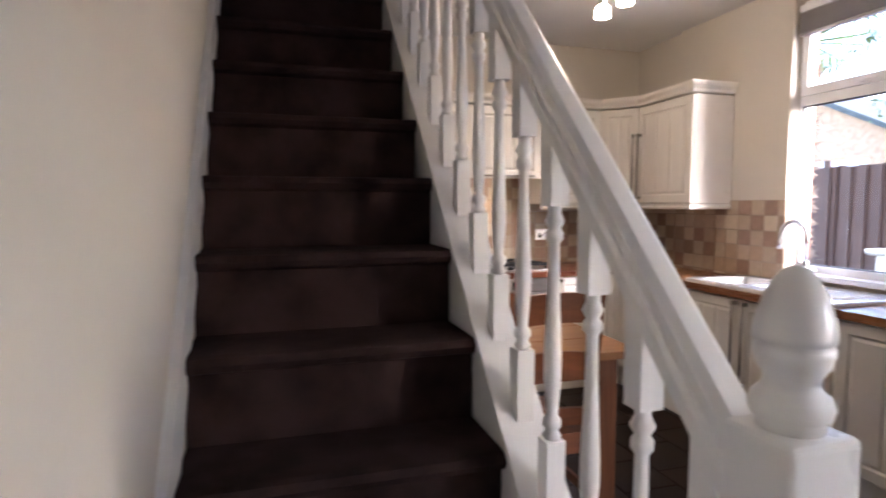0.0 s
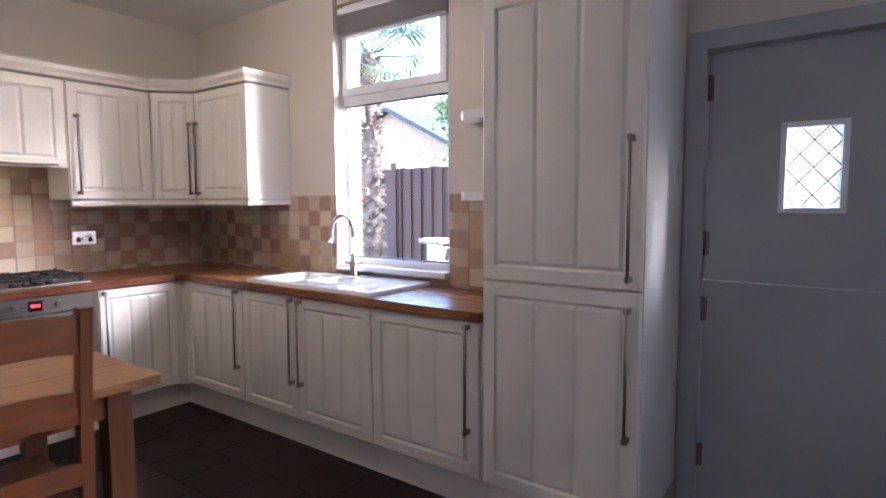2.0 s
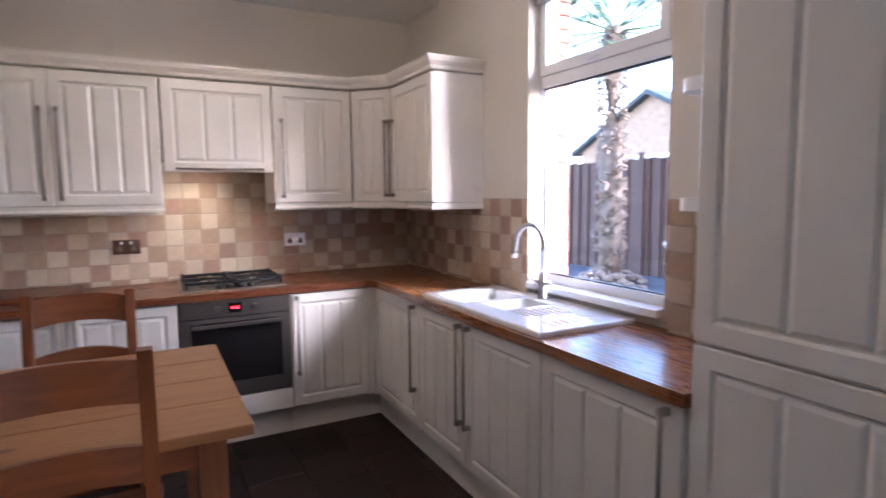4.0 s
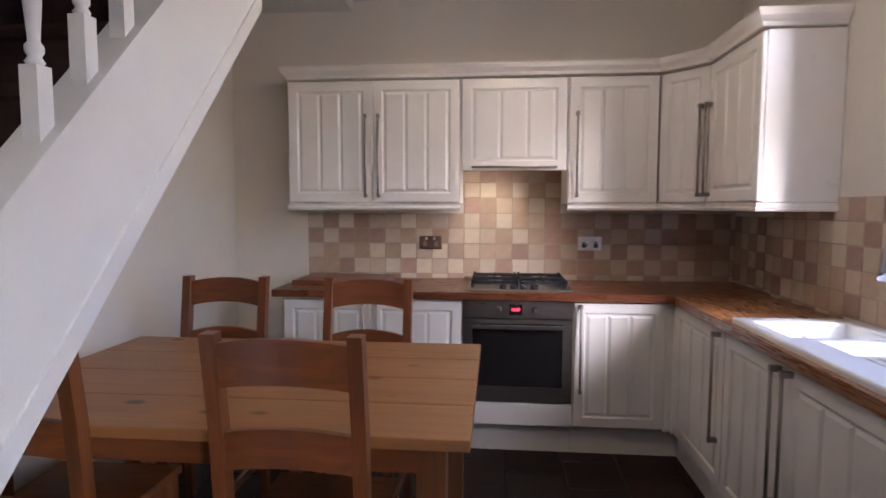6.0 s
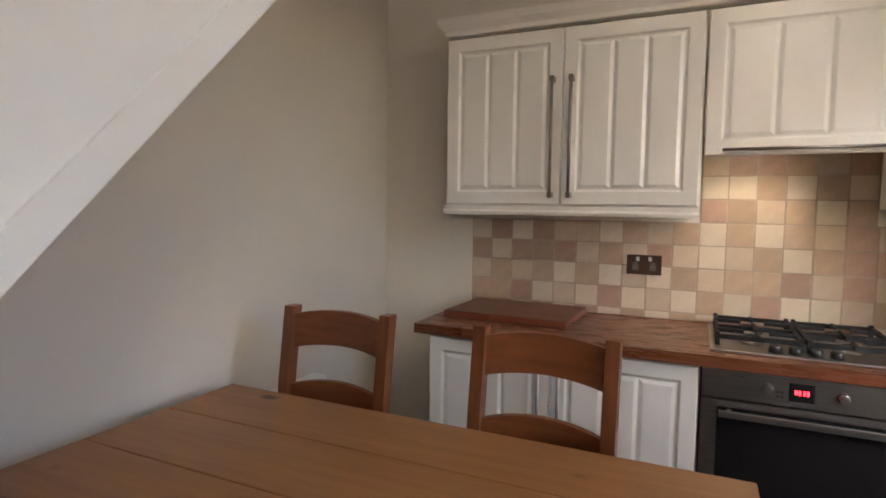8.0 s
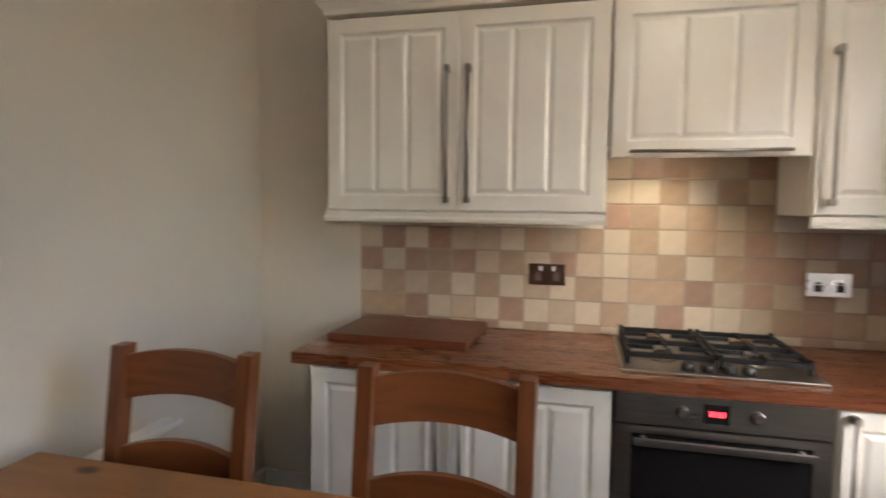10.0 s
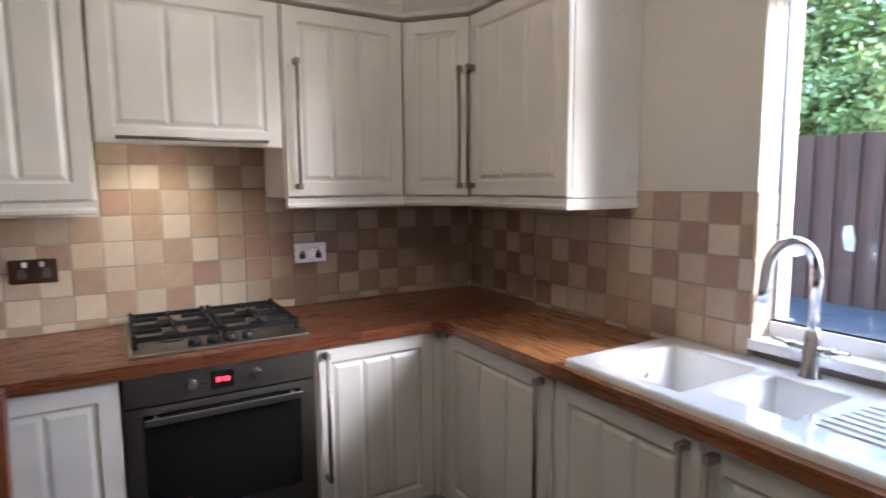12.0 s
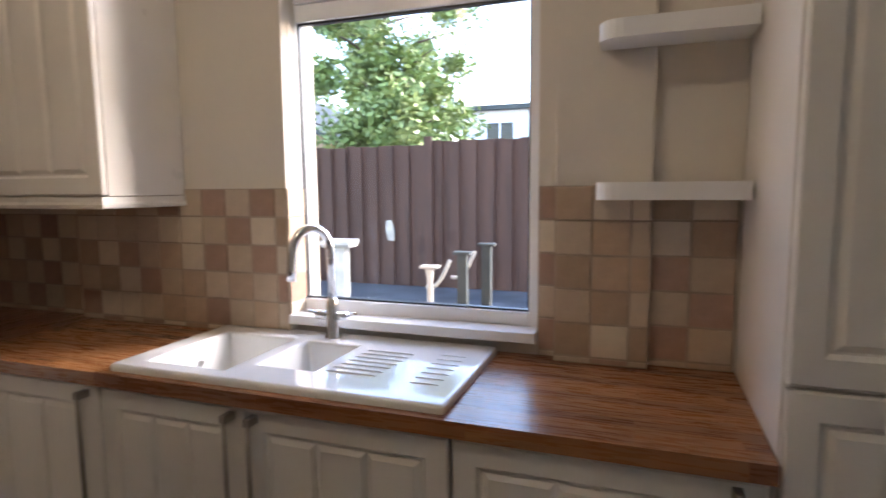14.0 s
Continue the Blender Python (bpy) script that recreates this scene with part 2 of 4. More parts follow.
o_rg.inputs[3].default_value, o_rg.inputs[4].default_value = 0.10, 0.60
o_tl.inputs[0].default_value = (0.92, 0.93, 0.95, 1)
ol.new(o_nz.outputs[0], o_rg.inputs[0])
ol.new(o_rg.outputs[0], o_mx.inputs[0])
ol.new(o_tr.outputs[0], o_mx.inputs[1])
ol.new(o_tl.outputs[0], o_mx.inputs[2])
ol.new(o_mx.outputs[0], on["Material Output"].inputs[0])
M_LEAD = mat("lead_came", (0.06, 0.06, 0.065), 0.5, metal=0.6, var=0.1)
M_SHADE = glow("opal_shade", (1.0, 0.86, 0.62), 4.0)
M_RED = glow("red_digits", (1.0, 0.015, 0.02), 1.6)
M_HOODGL = glow("hood_lens", (1.0, 0.85, 0.6), 4.0)


# ---- mesh helpers ----
def box(bm, x0, x1, y0, y1, z0, z1):
    return bmesh.ops.create_cube(bm, size=1, matrix=Matrix.Translation(((x0 + x1) / 2, (y0 + y1) / 2, (z0 + z1) / 2)) @ Matrix.Diagonal((x1 - x0, y1 - y0, z1 - z0, 1)))["verts"]


def raised(bm, x0, x1, z0, z1, yb, yf, inset):
    """A raised panel on a front that faces -y: the foot at yb, the face at yf."""
    a = [bm.verts.new(p) for p in ((x0, yb, z0), (x1, yb, z0), (x1, yb, z1), (x0, yb, z1))]
    i = inset
    b = [bm.verts.new(p) for p in ((x0 + i, yf, z0 + i), (x1 - i, yf, z0 + i), (x1 - i, yf, z1 - i), (x0 + i, yf, z1 - i))]
    bm.faces.new(b)
    for k in range(4):
        bm.faces.new((a[k], a[(k + 1) % 4], b[(k + 1) % 4], b[k]))


def tube(bm, pts, r, seg=12, cap=True):
    """A round bar along points; r may be a list."""
    pts = [Vector(p) for p in pts]
    rs = r if isinstance(r, (list, tuple)) else [r] * len(pts)
    rings = []
    for i, p in enumerate(pts):
        d = (pts[min(i + 1, len(pts) - 1)] - pts[max(i - 1, 0)]).normalized()
        q = d.to_track_quat("Z", "Y")
        rings.append([bm.verts.new(p + q @ Vector((math.cos(a) * rs[i], math.sin(a) * rs[i], 0))) for a in (2 * math.pi * k / seg for k in range(seg))])
    for a, b in zip(rings, rings[1:]):
        for k in range(seg):
            f = bm.faces.new((a[k], a[(k + 1) % seg], b[(k + 1) % seg], b[k]))
            f.smooth = True
    if cap:
        bm.faces.new(rings[0][::-1])
        bm.faces.new(rings[-1])


def lathe(bm, prof, seg=20, cx=0.0, cy=0.0):
    """A turned shape from (radius, height) pairs."""
    rings = [[bm.verts.new((cx + r * math.cos(2 * math.pi * k / seg), cy + r * math.sin(2 * math.pi * k / seg), z)) for k in range(seg)] for r, z in prof]
    for a, b in zip(rings, rings[1:]):
        for k in range(seg):
            f = bm.faces.new((a[k], a[(k + 1) % seg], b[(k + 1) % seg], b[k]))
            f.smooth = True
    bm.faces.new(rings[0][::-1])
    bm.faces.new(rings[-1])


def prism(bm, pts, axis, a, b):
    """A flat outline pulled from a to b along an axis; the outline is in the other two, in order."""
    def at(p, v):
        return {"x": (v, p[0], p[1]), "y": (p[0], v, p[1]), "z": (p[0], p[1], v)}[axis]
    lo, hi = [bm.verts.new(at(p, a)) for p in pts], [bm.verts.new(at(p, b)) for p in pts]
    bm.faces.new(lo)
    bm.faces.new(hi[::-1])
    for k in range(len(pts)):
        bm.faces.new((lo[k], hi[k], hi[(k + 1) % len(pts)], lo[(k + 1) % len(pts)]))


def plate(bm, us, vs, keep, at, w0, w1):
    """One solid plate with cut-outs: cells of a grid, from w0 to w1; at(u, v, w) gives the place."""
    g = {(i, j): bm.verts.new(at(u, v, w0)) for i, u in enumerate(us) for j, v in enumerate(vs)}
    fs = []
    for i in range(len(us) - 1):
        for j in range(len(vs) - 1):
            if keep((us[i] + us[i + 1]) / 2, (vs[j] + vs[j + 1]) / 2):
                fs.append(bm.faces.new((g[i, j], g[i + 1, j], g[i + 1, j + 1], g[i, j + 1])))
    ext_ = bmesh.ops.extrude_face_region(bm, geom=fs, use_keep_orig=True)
    d = Vector(at(0, 0, w1)) - Vector(at(0, 0, w0))
    bmesh.ops.translate(bm, vec=d, verts=[e for e in ext_["geom"] if isinstance(e, bmesh.types.BMVert)])
    bmesh.ops.delete(bm, geom=[v for v in bm.verts if not v.link_faces], context="VERTS")


def mesh_of(name, bm, material, bevel=0.0, seg=2):
    if bevel:
        edges = [e for e in bm.edges if len(e.link_faces) == 2 and e.calc_face_angle(0) > 0.6]
        bmesh.ops.bevel(bm, geom=edges, offset=bevel, segments=seg, profile=0.6, affect="EDGES", clamp_overlap=True)
    bmesh.ops.recalc_face_normals(bm, faces=bm.faces)
    me = bpy.data.meshes.new(name)
    bm.to_mesh(me)
    bm.free()
    for m in (material if isinstance(material, (list, tuple)) else [material]):
        me.materials.append(m)
    return me


def part(name, bm, material, parent=None, label="", bevel=0.0, seg=2, at=None):
    ob = new(name, mesh_of(name, bm, material, bevel, seg))
    if parent:
        ob.parent = parent
    if at is not None:
        ob.matrix_basis = at
    if label:
        ob["label"] = label
    return ob


def thing(name, m, label, category, group=""):
    ob = new(name)
    ob.empty_display_size = 0.1
    ob.matrix_basis = m
    return tagged(ob, label, category, group)


def fixed(name, bm, material, label="", category="", bevel=0.0):
    return tagged(part(name, bm, material, bevel=bevel), label or name.replace("_", " "), category or name.split("_")[0], kind="structure")


B = bmesh.new

# ---- the shell ----
XL, XW, XP, YH, YB, ZC = 1.50, 4.74, 4.70, 6.20, -1.0, 2.70
WY0, WY1, WZ0, WZ1 = 3.79, 4.64, 0.985, 2.60
PY0, PY1 = 3.475, 3.735    # pier between the window and the tall cupboard
DY0, DY1, DZ = 1.68, 2.50, 1.99

bm = B()
box(bm, XL - 0.2, 5.2, YB - 0.2, YH + 0.2, -0.12, -0.012)
floor = fixed("floor", bm, M_FGROUT, "dark slate tiled kitchen floor with thin joints", "floor")
bm = B()
box(bm, XL - 0.15, 5.16, YH, YH + 0.2, 0, 5.2)
wall_north = fixed("wall_north", bm, M_WALL, "cream painted plaster wall behind the hob", "wall")
bm = B()
box(bm, XL - 0.15, XL, YB - 0.2, YH, 0, 5.2)
wall_west = fixed("wall_west", bm, M_WALL, "cream painted plaster wall beside the stairs", "wall")
# wall to the garden: window and stable door cut out of it
bm = B()
for y0, y1, z0, z1 in ((WY1, YH, 0, ZC), (DY1, WY0, 0, ZC), (WY0, WY1, 0, WZ0), (WY0, WY1, WZ1, ZC), (DY0, DY1, DZ, ZC), (1.15, DY0, 0, ZC), (YB, -0.05, 0, ZC), (-0.05, 1.15, 0, 0.9), (-0.05, 1.15, 2.2, ZC)):
    box(bm, XW, 4.89, y0, y1, z0, z1)
wall_east = fixed("wall_east", bm, M_WALL, "cream painted plaster wall with window and door", "wall")
for y0, y1, nm in ((WY1, 5.62, "wall_pier_1"), (PY0, PY1, "wall_pier_2")):
    bm = B()
    box(bm, XP, XW, y0, y1, 0, ZC)
    fixed(nm, bm, M_WALL, "plastered pier beside the kitchen window", "wall", 0.004)
# outer leaf and the storey above
bm = B()
for y0, y1, z0, z1 in ((4.86, YH + 0.2, -0.1, 5.4), (DY1 + 0.05, 3.69, -0.1, 5.4), (3.69, 4.86, -0.1, 0.95), (3.69, 4.86, 2.62, 5.4), (DY0 - 0.05, DY1 + 0.05, DZ + 0.04, 5.4), (1.15, DY0 - 0.05, -0.1, 5.4), (YB - 0.2, -0.05, -0.1, 5.4), (-0.05, 1.15, -0.1, 0.9), (-0.05, 1.15, 2.2, 5.4)):
    box(bm, 4.89, 5.15, y0, y1, z0, z1)
wall_outer = fixed("wall_outer", bm, M_MORTAR, "red brick outer leaf of the house wall", "wall")
# Unseen closing wall; dark pine is assumed here to soak up bounced light.
bm = B()
box(bm, XL - 0.15, 5.15, YB - 0.2, YB, 0, ZC)
fixed("wall_south", bm, M_PINEL, "unseen closing wall behind the walk, dark to cut bounced light", "wall")
bm = B()
box(bm, 2.32, 4.89, YB, YH, ZC, ZC + 0.2)
box(bm, XL, 2.32, YB, 3.05, ZC, ZC + 0.2)
box(bm, XL, 2.32, 4.72, YH, 2.64, ZC + 0.01)
fixed("ceiling", bm, M_CEIL, "white painted ceiling", "ceiling")
bm = B()
box(bm, XL - 0.15, 5.15, YB - 0.2, YH + 0.2, 5.2, 5.4)
box(bm, 2.32, 2.42, YB, YH, ZC + 0.2, 5.2)
box(bm, XL, 2.32, 2.9, 3.05, ZC + 0.2, 5.2)
fixed("wall_upper", bm, M_WALL, "plain closing walls of the storey above", "wall")

bm = B()
box(bm, XL, XL + 0.018, 4.6, YH, 0, 0.16)
box(bm, XL + 0.018, 2.04, YH - 0.018, YH, 0, 0.16)
box(bm, XL, XL + 0.018, YB, 2.3, 0, 0.16)
fixed("baseboard", bm, M_GLOSS, "white gloss skirting board", "baseboard", 0.005)

# ---- stairs ----
RISE, RUN, Y1 = 0.2116, 0.2035, 2.448
stair = thing("staircase", pose(XL, Y1, 0), "steep carpeted staircase with white painted balustrade", "staircase")
SW = 0.70
for k in range(1, 13):
    bm = B()
    yn = (k - 1) * RUN
    z = k * RISE
    prism(bm, [(yn + 0.02, z - RISE - 0.01), (yn + 0.02, z - 0.045), (yn - 0.003, z - 0.036), (yn - 0.012, z - 0.020), (yn - 0.004, z - 0.004), (yn + 0.014, z), (yn + RUN + 0.03, z), (yn + RUN + 0.03, z - RISE - 0.01)], "x", 0.012, SW - 0.005)
    part("carpeted_step", bm, M_CARPET, stair, "dark brown carpet with a rounded nosing", 0.004)
SL = RISE / RUN


def slope_board(x0, x1, lo, hi, y0, y1):
    """A board that follows the pitch, between two heights above the nosing line."""
    b = B()
    yf = max(y0, (-RISE - lo) / SL)
    prism(b, ([(y0, 0.0)] if yf > y0 else []) + [(yf, max(0.0, RISE + yf * SL + lo)), (y1, RISE + y1 * SL + lo), (y1, RISE + y1 * SL + hi), (y0, RISE + y0 * SL + hi)], "x", x0, x1)
    return b


part("outer_string", slope_board(SW, 0.80, -0.475, 0.005, 0.02, 2.34), M_GLOSS, stair, "deep white painted string board", 0.003)
part("string_bead", slope_board(0.80, 0.808, -0.475, -0.40, 0.30, 2.34), M_GLOSS, stair, bevel=0.003)
part("string_cap", slope_board(SW - 0.008, 0.806, 0.007, 0.03, 0.02, 2.34), M_GLOSS, stair, "white painted capping", 0.004)
part("inner_string", slope_board(0.0, 0.02, -0.10, 0.09, -0.05, 2.34), M_GLOSS, stair, "white painted wall string", 0.004)
part("soffit", slope_board(0.0, SW, -0.46, -0.43, 0.5, 2.34), M_GLOSS, stair)
RX, NY = 0.755, -0.045
bm = B()
box(bm, RX - 0.048, RX + 0.048, NY - 0.048, NY + 0.048, 0, 1.152)
newel = part("newel_post", bm, M_GLOSS, stair, "square white newel with acorn finial", 0.010, 3)
bm = B()
FIN = [(0.034, 1.145), (0.034, 1.163), (0.040, 1.168), (0.043, 1.178), (0.040, 1.188), (0.031, 1.196), (0.028, 1.204), (0.029, 1.212), (0.036, 1.222), (0.040, 1.236), (0.040, 1.243), (0.0365, 1.247), (0.0405, 1.250), (0.041, 1.257), (0.038, 1.275), (0.031, 1.298), (0.022, 1.315), (0.012, 1.327), (0.002, 1.331)]
lathe(bm, FIN, 28, RX, NY)
part("finial", bm, M_GLOSS, newel, "turned acorn finial")
HR = 0.863
bm = B()
prof = [(-0.033, -0.035), (0.033, -0.035), (0.033, -0.012), (0.026, -0.004), (0.033, 0.010), (0.030, 0.026), (0.016, 0.036), (-0.016, 0.036), (-0.030, 0.026), (-0.033, 0.010), (-0.026, -0.004), (-0.033, -0.012)]
ends = []
for y in (NY + 0.04, 2.34):
    z = RISE + y * SL + HR
    ends.append([bm.verts.new((RX + px, y, z + pz * 1.35)) for px, pz in prof])
bm.faces.new(ends[0])
bm.faces.new(ends[1][::-1])
for k in range(len(prof)):
    bm.faces.new((ends[0][k], ends[1][k], ends[1][(k + 1) % len(prof)], ends[0][(k + 1) % len(prof)]))
part("handrail", bm, M_GLOSS, stair, "moulded white painted handrail")


def baluster_mesh(h=0.85):
    b = B()
    s, o = 0.021, 0.021 * SL
    def square(zb0, zb1, slb, slt):
        lo = [b.verts.new((dx * s, dy * s, zb0 + dy * slb)) for dx, dy in ((-1, -1), (1, -1), (1, 1), (-1, 1))]
        hi = [b.verts.new((dx * s, dy * s, zb1 + dy * slt)) for dx, dy in ((-1, -1), (1, -1), (1, 1), (-1, 1))]
        b.faces.new(lo[::-1])
        b.faces.new(hi)
        for k in range(4):
            b.faces.new((lo[k], lo[(k + 1) % 4], hi[(k + 1) % 4], hi[k]))
    square(0, 0.17, o, 0)
    square(h - 0.20, h, 0, o)
    lathe(b, [(0.013, 0.168), (0.020, 0.178), (0.013, 0.19), (0.019, 0.20), (0.019, 0.212), (0.012, 0.222), (0.014, 0.25), (0.018, 0.30), (0.0185, 0.34), (0.015, 0.42), (0.012, 0.50), (0.011, 0.575), (0.018, 0.585), (0.018, 0.597), (0.012, 0.606), (0.020, 0.62), (0.013, 0.636), (0.014, h - 0.198)], 14)
    return mesh_of("baluster", b, M_GLOSS)


bal = baluster_mesh()
for k in range(15):
    y = 0.062 + k * 0.148
    o = new("baluster", bal)
    o.parent = stair
    o.matrix_basis = pose(RX, y, RISE + y * SL + 0.005)

# ---- fitted kitchen ----
def rod_handle(parent, x, z0, z1, horizontal=False, x1=None):
    b = B()
    if horizontal:
        tube(b, [(x, -0.022, z0), (x1, -0.022, z0)], 0.006, 10)
        for p in (x + 0.03, x1 - 0.03):
            tube(b, [(p, -0.022, z0), (p, 0.002, z0)], 0.004, 8)
    else:
        tube(b, [(x, -0.032, z0), (x, -0.032, z1)], 0.0065, 10)
        for p in (z0 + 0.012, z1 - 0.012):
            box(b, x - 0.009, x + 0.009, -0.038, 0.002, p - 0.010, p + 0.010)
    part("handle", b, M_HANDLE, parent, "slim satin nickel bar handle")


def door(parent, x0, x1, z0, z1, panels=3, handle=None, at=None):
    """A routed panel door whose face is at y = 0; handle: x, low end, high end."""
    x0, x1, z0, z1 = x0 + 0.0015, x1 - 0.0015, z0 + 0.0015, z1 - 0.0015
    b = B()
    fr = min(0.062, (x1 - x0) * 0.2)
    box(b, x0, x1, 0.009, 0.020, z0, z1)
    outer = [(x0, z0), (x1, z0), (x1, z1), (x0, z1)]
    inner = [(x0 + fr, z0 + fr), (x1 - fr, z0 + fr), (x1 - fr, z1 - fr), (x0 + fr, z1 - fr)]
    e, c = 0.004, 0.008
    rings = []
    for pts, y, d in ((outer, 0.009, 0), (outer, 0.004, 0), (outer, 0.0, e), (inner, 0.0, -c), (inner, 0.007, 0), (inner, 0.0095, 0)):
        sx = (1, -1, -1, 1)
        sz = (1, 1, -1, -1)
        rings.append([b.verts.new((p[0] + d * sx[k], y, p[1] + d * sz[k])) for k, p in enumerate(pts)])
    for a, q in zip(rings, rings[1:]):
        for k in range(4):
            b.faces.new((a[k], a[(k + 1) % 4], q[(k + 1) % 4], q[k]))
    ix0, ix1 = x0 + fr + 0.006, x1 - fr - 0.006
    w = (ix1 - ix0) / panels
    d = part("door", b, M_UNIT, parent, "cream door with vertical routed panels", at=at)
    for k in range(panels):
        b = B()
        raised(b, ix0 + k * w + 0.002, ix0 + (k + 1) * w - 0.002, z0 + fr + 0.006, z1 - fr - 0.006, 0.0080, 0.0015, 0.013)
        part("panel", b, M_UNIT, d)
    if handle:
        rod_handle(d, *handle)
    return d


def carcass(parent, x0, x1, depth, z0, z1):
    b = B()
    box(b, x0, x1, 0.021, depth, z0, z1)
    return part("body", b, M_UNIT, parent, bevel=0.002)


YF, XF = 5.622, 4.207      # fronts of the base units
HB, HT = 0.365, 0.852
base_hob = pose(0, YF, 0)
base_win = pose(XF, 0, 0, 0, 0, -90)


def win(y):
    return -y   # along the fronts below the window


def base_unit(m, x0, x1, doors, label, depth=0.55, top=0.868):
    u = thing("base_cabinet", m @ pose(x0, 0, 0), label, "cabinet", "fitted kitchen base units")
    carcass(u, 0.0, x1 - x0, depth, 0.155, top)
    b = B()
    box(b, 0.0, x1 - x0, 0.05, 0.068, 0.0, 0.154)
    part("plinth", b, M_UNIT, u)
    for d in doors:
        hx = (d[2] - x0, HB, HT) if d[2] else None
        door(u, d[0] - x0, d[1] - x0, 0.165, 0.862, d[3] if len(d) > 3 else 3, hx)
    return u


base_unit(base_hob, 2.04, 3.070, [(2.045, 2.553, 2.515), (2.553, 3.066, 2.592)], "cream double base cabinet under the wooden worktop")
base_unit(base_hob, 3.676, 4.190, [(3.680, 4.168, 3.715)], "cream base cabinet beside the oven", 0.55)
base_unit(base_win, win(5.60), win(4.952), [(win(5.585), win(4.955), win(5.0), 3)], "cream corner base cabinet under the worktop", 0.50)
base_unit(base_win, win(4.950), win(3.892), [(win(4.948), win(4.452), win(4.488)), (win(4.452), win(3.895), win(4.415))], "cream double sink cabinet below the window", 0.50, 0.70)
base_unit(base_win, win(3.890), win(3.255), [(win(3.888), win(3.262), win(3.315))], "cream base cabinet beside the tall cupboard", 0.50)

cpost = thing("corner_post", pose(4.170, 5.585, 0), "cream filler post in the corner of the base units", "cabinet post")
bm = B()
prism(bm, [(0.0, 0.040), (0.036, 0.040), (0.036, 0.0), (0.09, 0.0), (0.09, 0.09), (0.0, 0.09)], "z", 0.155, 0.868)
part("post", bm, M_UNIT, cpost)
bm = B()
prism(bm, [(0.02, 0.088), (0.088, 0.088), (0.088, 0.01), (0.11, 0.01), (0.11, 0.11), (0.02, 0.11)], "z", 0.0, 0.154)
part("plinth", bm, M_UNIT, cpost)

# tall cupboard
tall = thing("tall_cupboard", base_win @ pose(win(3.248), 0, 0), "tall cream cupboard with two stacked doors", "cupboard")
TW = 0.668
carcass(tall, 0.0, TW, 0.528, 0.15, 2.215)
bm = B()
box(bm, 0.0, TW, 0.05, 0.068, 0.0, 0.149)
part("plinth", bm, M_UNIT, tall)
door(tall, 0.004, TW - 0.004, 0.165, 1.050, 3, (0.622, 0.50, 1.0))
door(tall, 0.004, TW - 0.004, 1.056, 2.205, 3, (0.622, 1.09, 1.61))


def cornice(parent, path, z0, name="cornice", prof=((0.06, 0), (0, 0), (-0.006, 0.004), (-0.010, 0.020), (-0.030, 0.042), (-0.036, 0.060), (-0.036, 0.072), (0.06, 0.072))):
    """A moulding swept along a plan path, its face to the left of the way."""
    b = B()
    pts = [Vector((p[0], p[1])) for p in path]
    rings = []
    for i, p in enumerate(pts):
        n = []
        if i > 0:
            d = (p - pts[i - 1]).normalized()
            n.append(Vector((-d.y, d.x)))
        if i < len(pts) - 1:
            d = (pts[i + 1] - p).normalized()
            n.append(Vector((-d.y, d.x)))
        nn = sum(n, Vector((0, 0))).normalized()
        nn = nn / max(0.3, nn.dot(n[0]))
        rings.append([b.verts.new((p.x + nn.x * o, p.y + nn.y * o, z0 + h)) for o, h in prof])
    for a, q in zip(rings, rings[1:]):
        for k in range(len(prof) - 1):
            b.faces.new((a[k], q[k], q[k + 1], a[k + 1]))
        b.faces.new((a[-1], q[-1], q[0], a[0]))
    b.faces.new(rings[0])
    b.faces.new(rings[-1][::-1])
    return part(name, b, M_UNIT, parent)


cornice(tall, [(0.0, 0.50), (0.0, 0.0), (TW, 0.0), (TW, 0.52)], 2.217)

# wall units
YU, XU, UZ0, UZ1 = 5.862, 4.362, 1.402, 2.125
wall_hob = pose(0, YU, 0)


def wall_unit(m, x0, x1, z0, doors, label, depth=0.334, lift=0.0):
    u = thing("wall_cabinet", m @ pose(x0, 0, 0), label, "cabinet", "fitted kitchen wall units")
    carcass(u, 0.0, x1 - x0, depth, z0 + lift, UZ1)
    for d in doors:
        door(u, d[0] - x0, d[1] - x0, z0 + 0.003, UZ1 - 0.004, 3, (d[2] - x0, 1.435, 1.925) if d[2] else None)
    return u


wall_unit(wall_hob, 2.000, 3.040, UZ0, [(2.003, 2.518, 2.480), (2.518, 3.037, 2.556)], "cream double wall cabinet above the worktop")
hood = wall_unit(wall_hob, 3.044, 3.660, 1.588, [(3.047, 3.657, None)], "cream cooker hood cabinet above the hob", lift=0.075)
rod_handle(hood, 0.065, 1.612, 0, True, 0.555)
bm = B()
box(bm, 0.03, 0.585, 0.04, 0.31, 1.650, 1.660)
part("hood_underside", bm, M_STEEL, hood)
for hx in (0.176, 0.446):
    bm = B()
    lathe(bm, [(0.028, 1.645), (0.03, 1.6485)], 16, hx, 0.138)
    if hx < 0.3:
        part("hood_light", bm, M_HOODGL, hood, "lit round hood lamp")
    else:
        part("hood_light", bm, M_UPVC, hood, "unlit round hood lamp")
wall_unit(wall_hob, 3.664, 4.168, UZ0, [(3.667, 4.166, 3.712)], "cream wall cabinet beside the hood")
YD = 5.650
corner = thing("corner_wall_cabinet", pose(4.172, YU, 0), "cream angled corner wall cabinet", "cabinet", "fitted kitchen wall units")
bm = B()
prism(bm, [(0.010, 0.028), (XU + 0.024 - 4.172, YD - YU + 0.016), (XW - 4.176, YD - YU + 0.016), (XW - 4.176, YH - YU - 0.012), (0.010, YH - YU - 0.012)], "z", UZ0, UZ1)
part("body", bm, M_UNIT, corner)
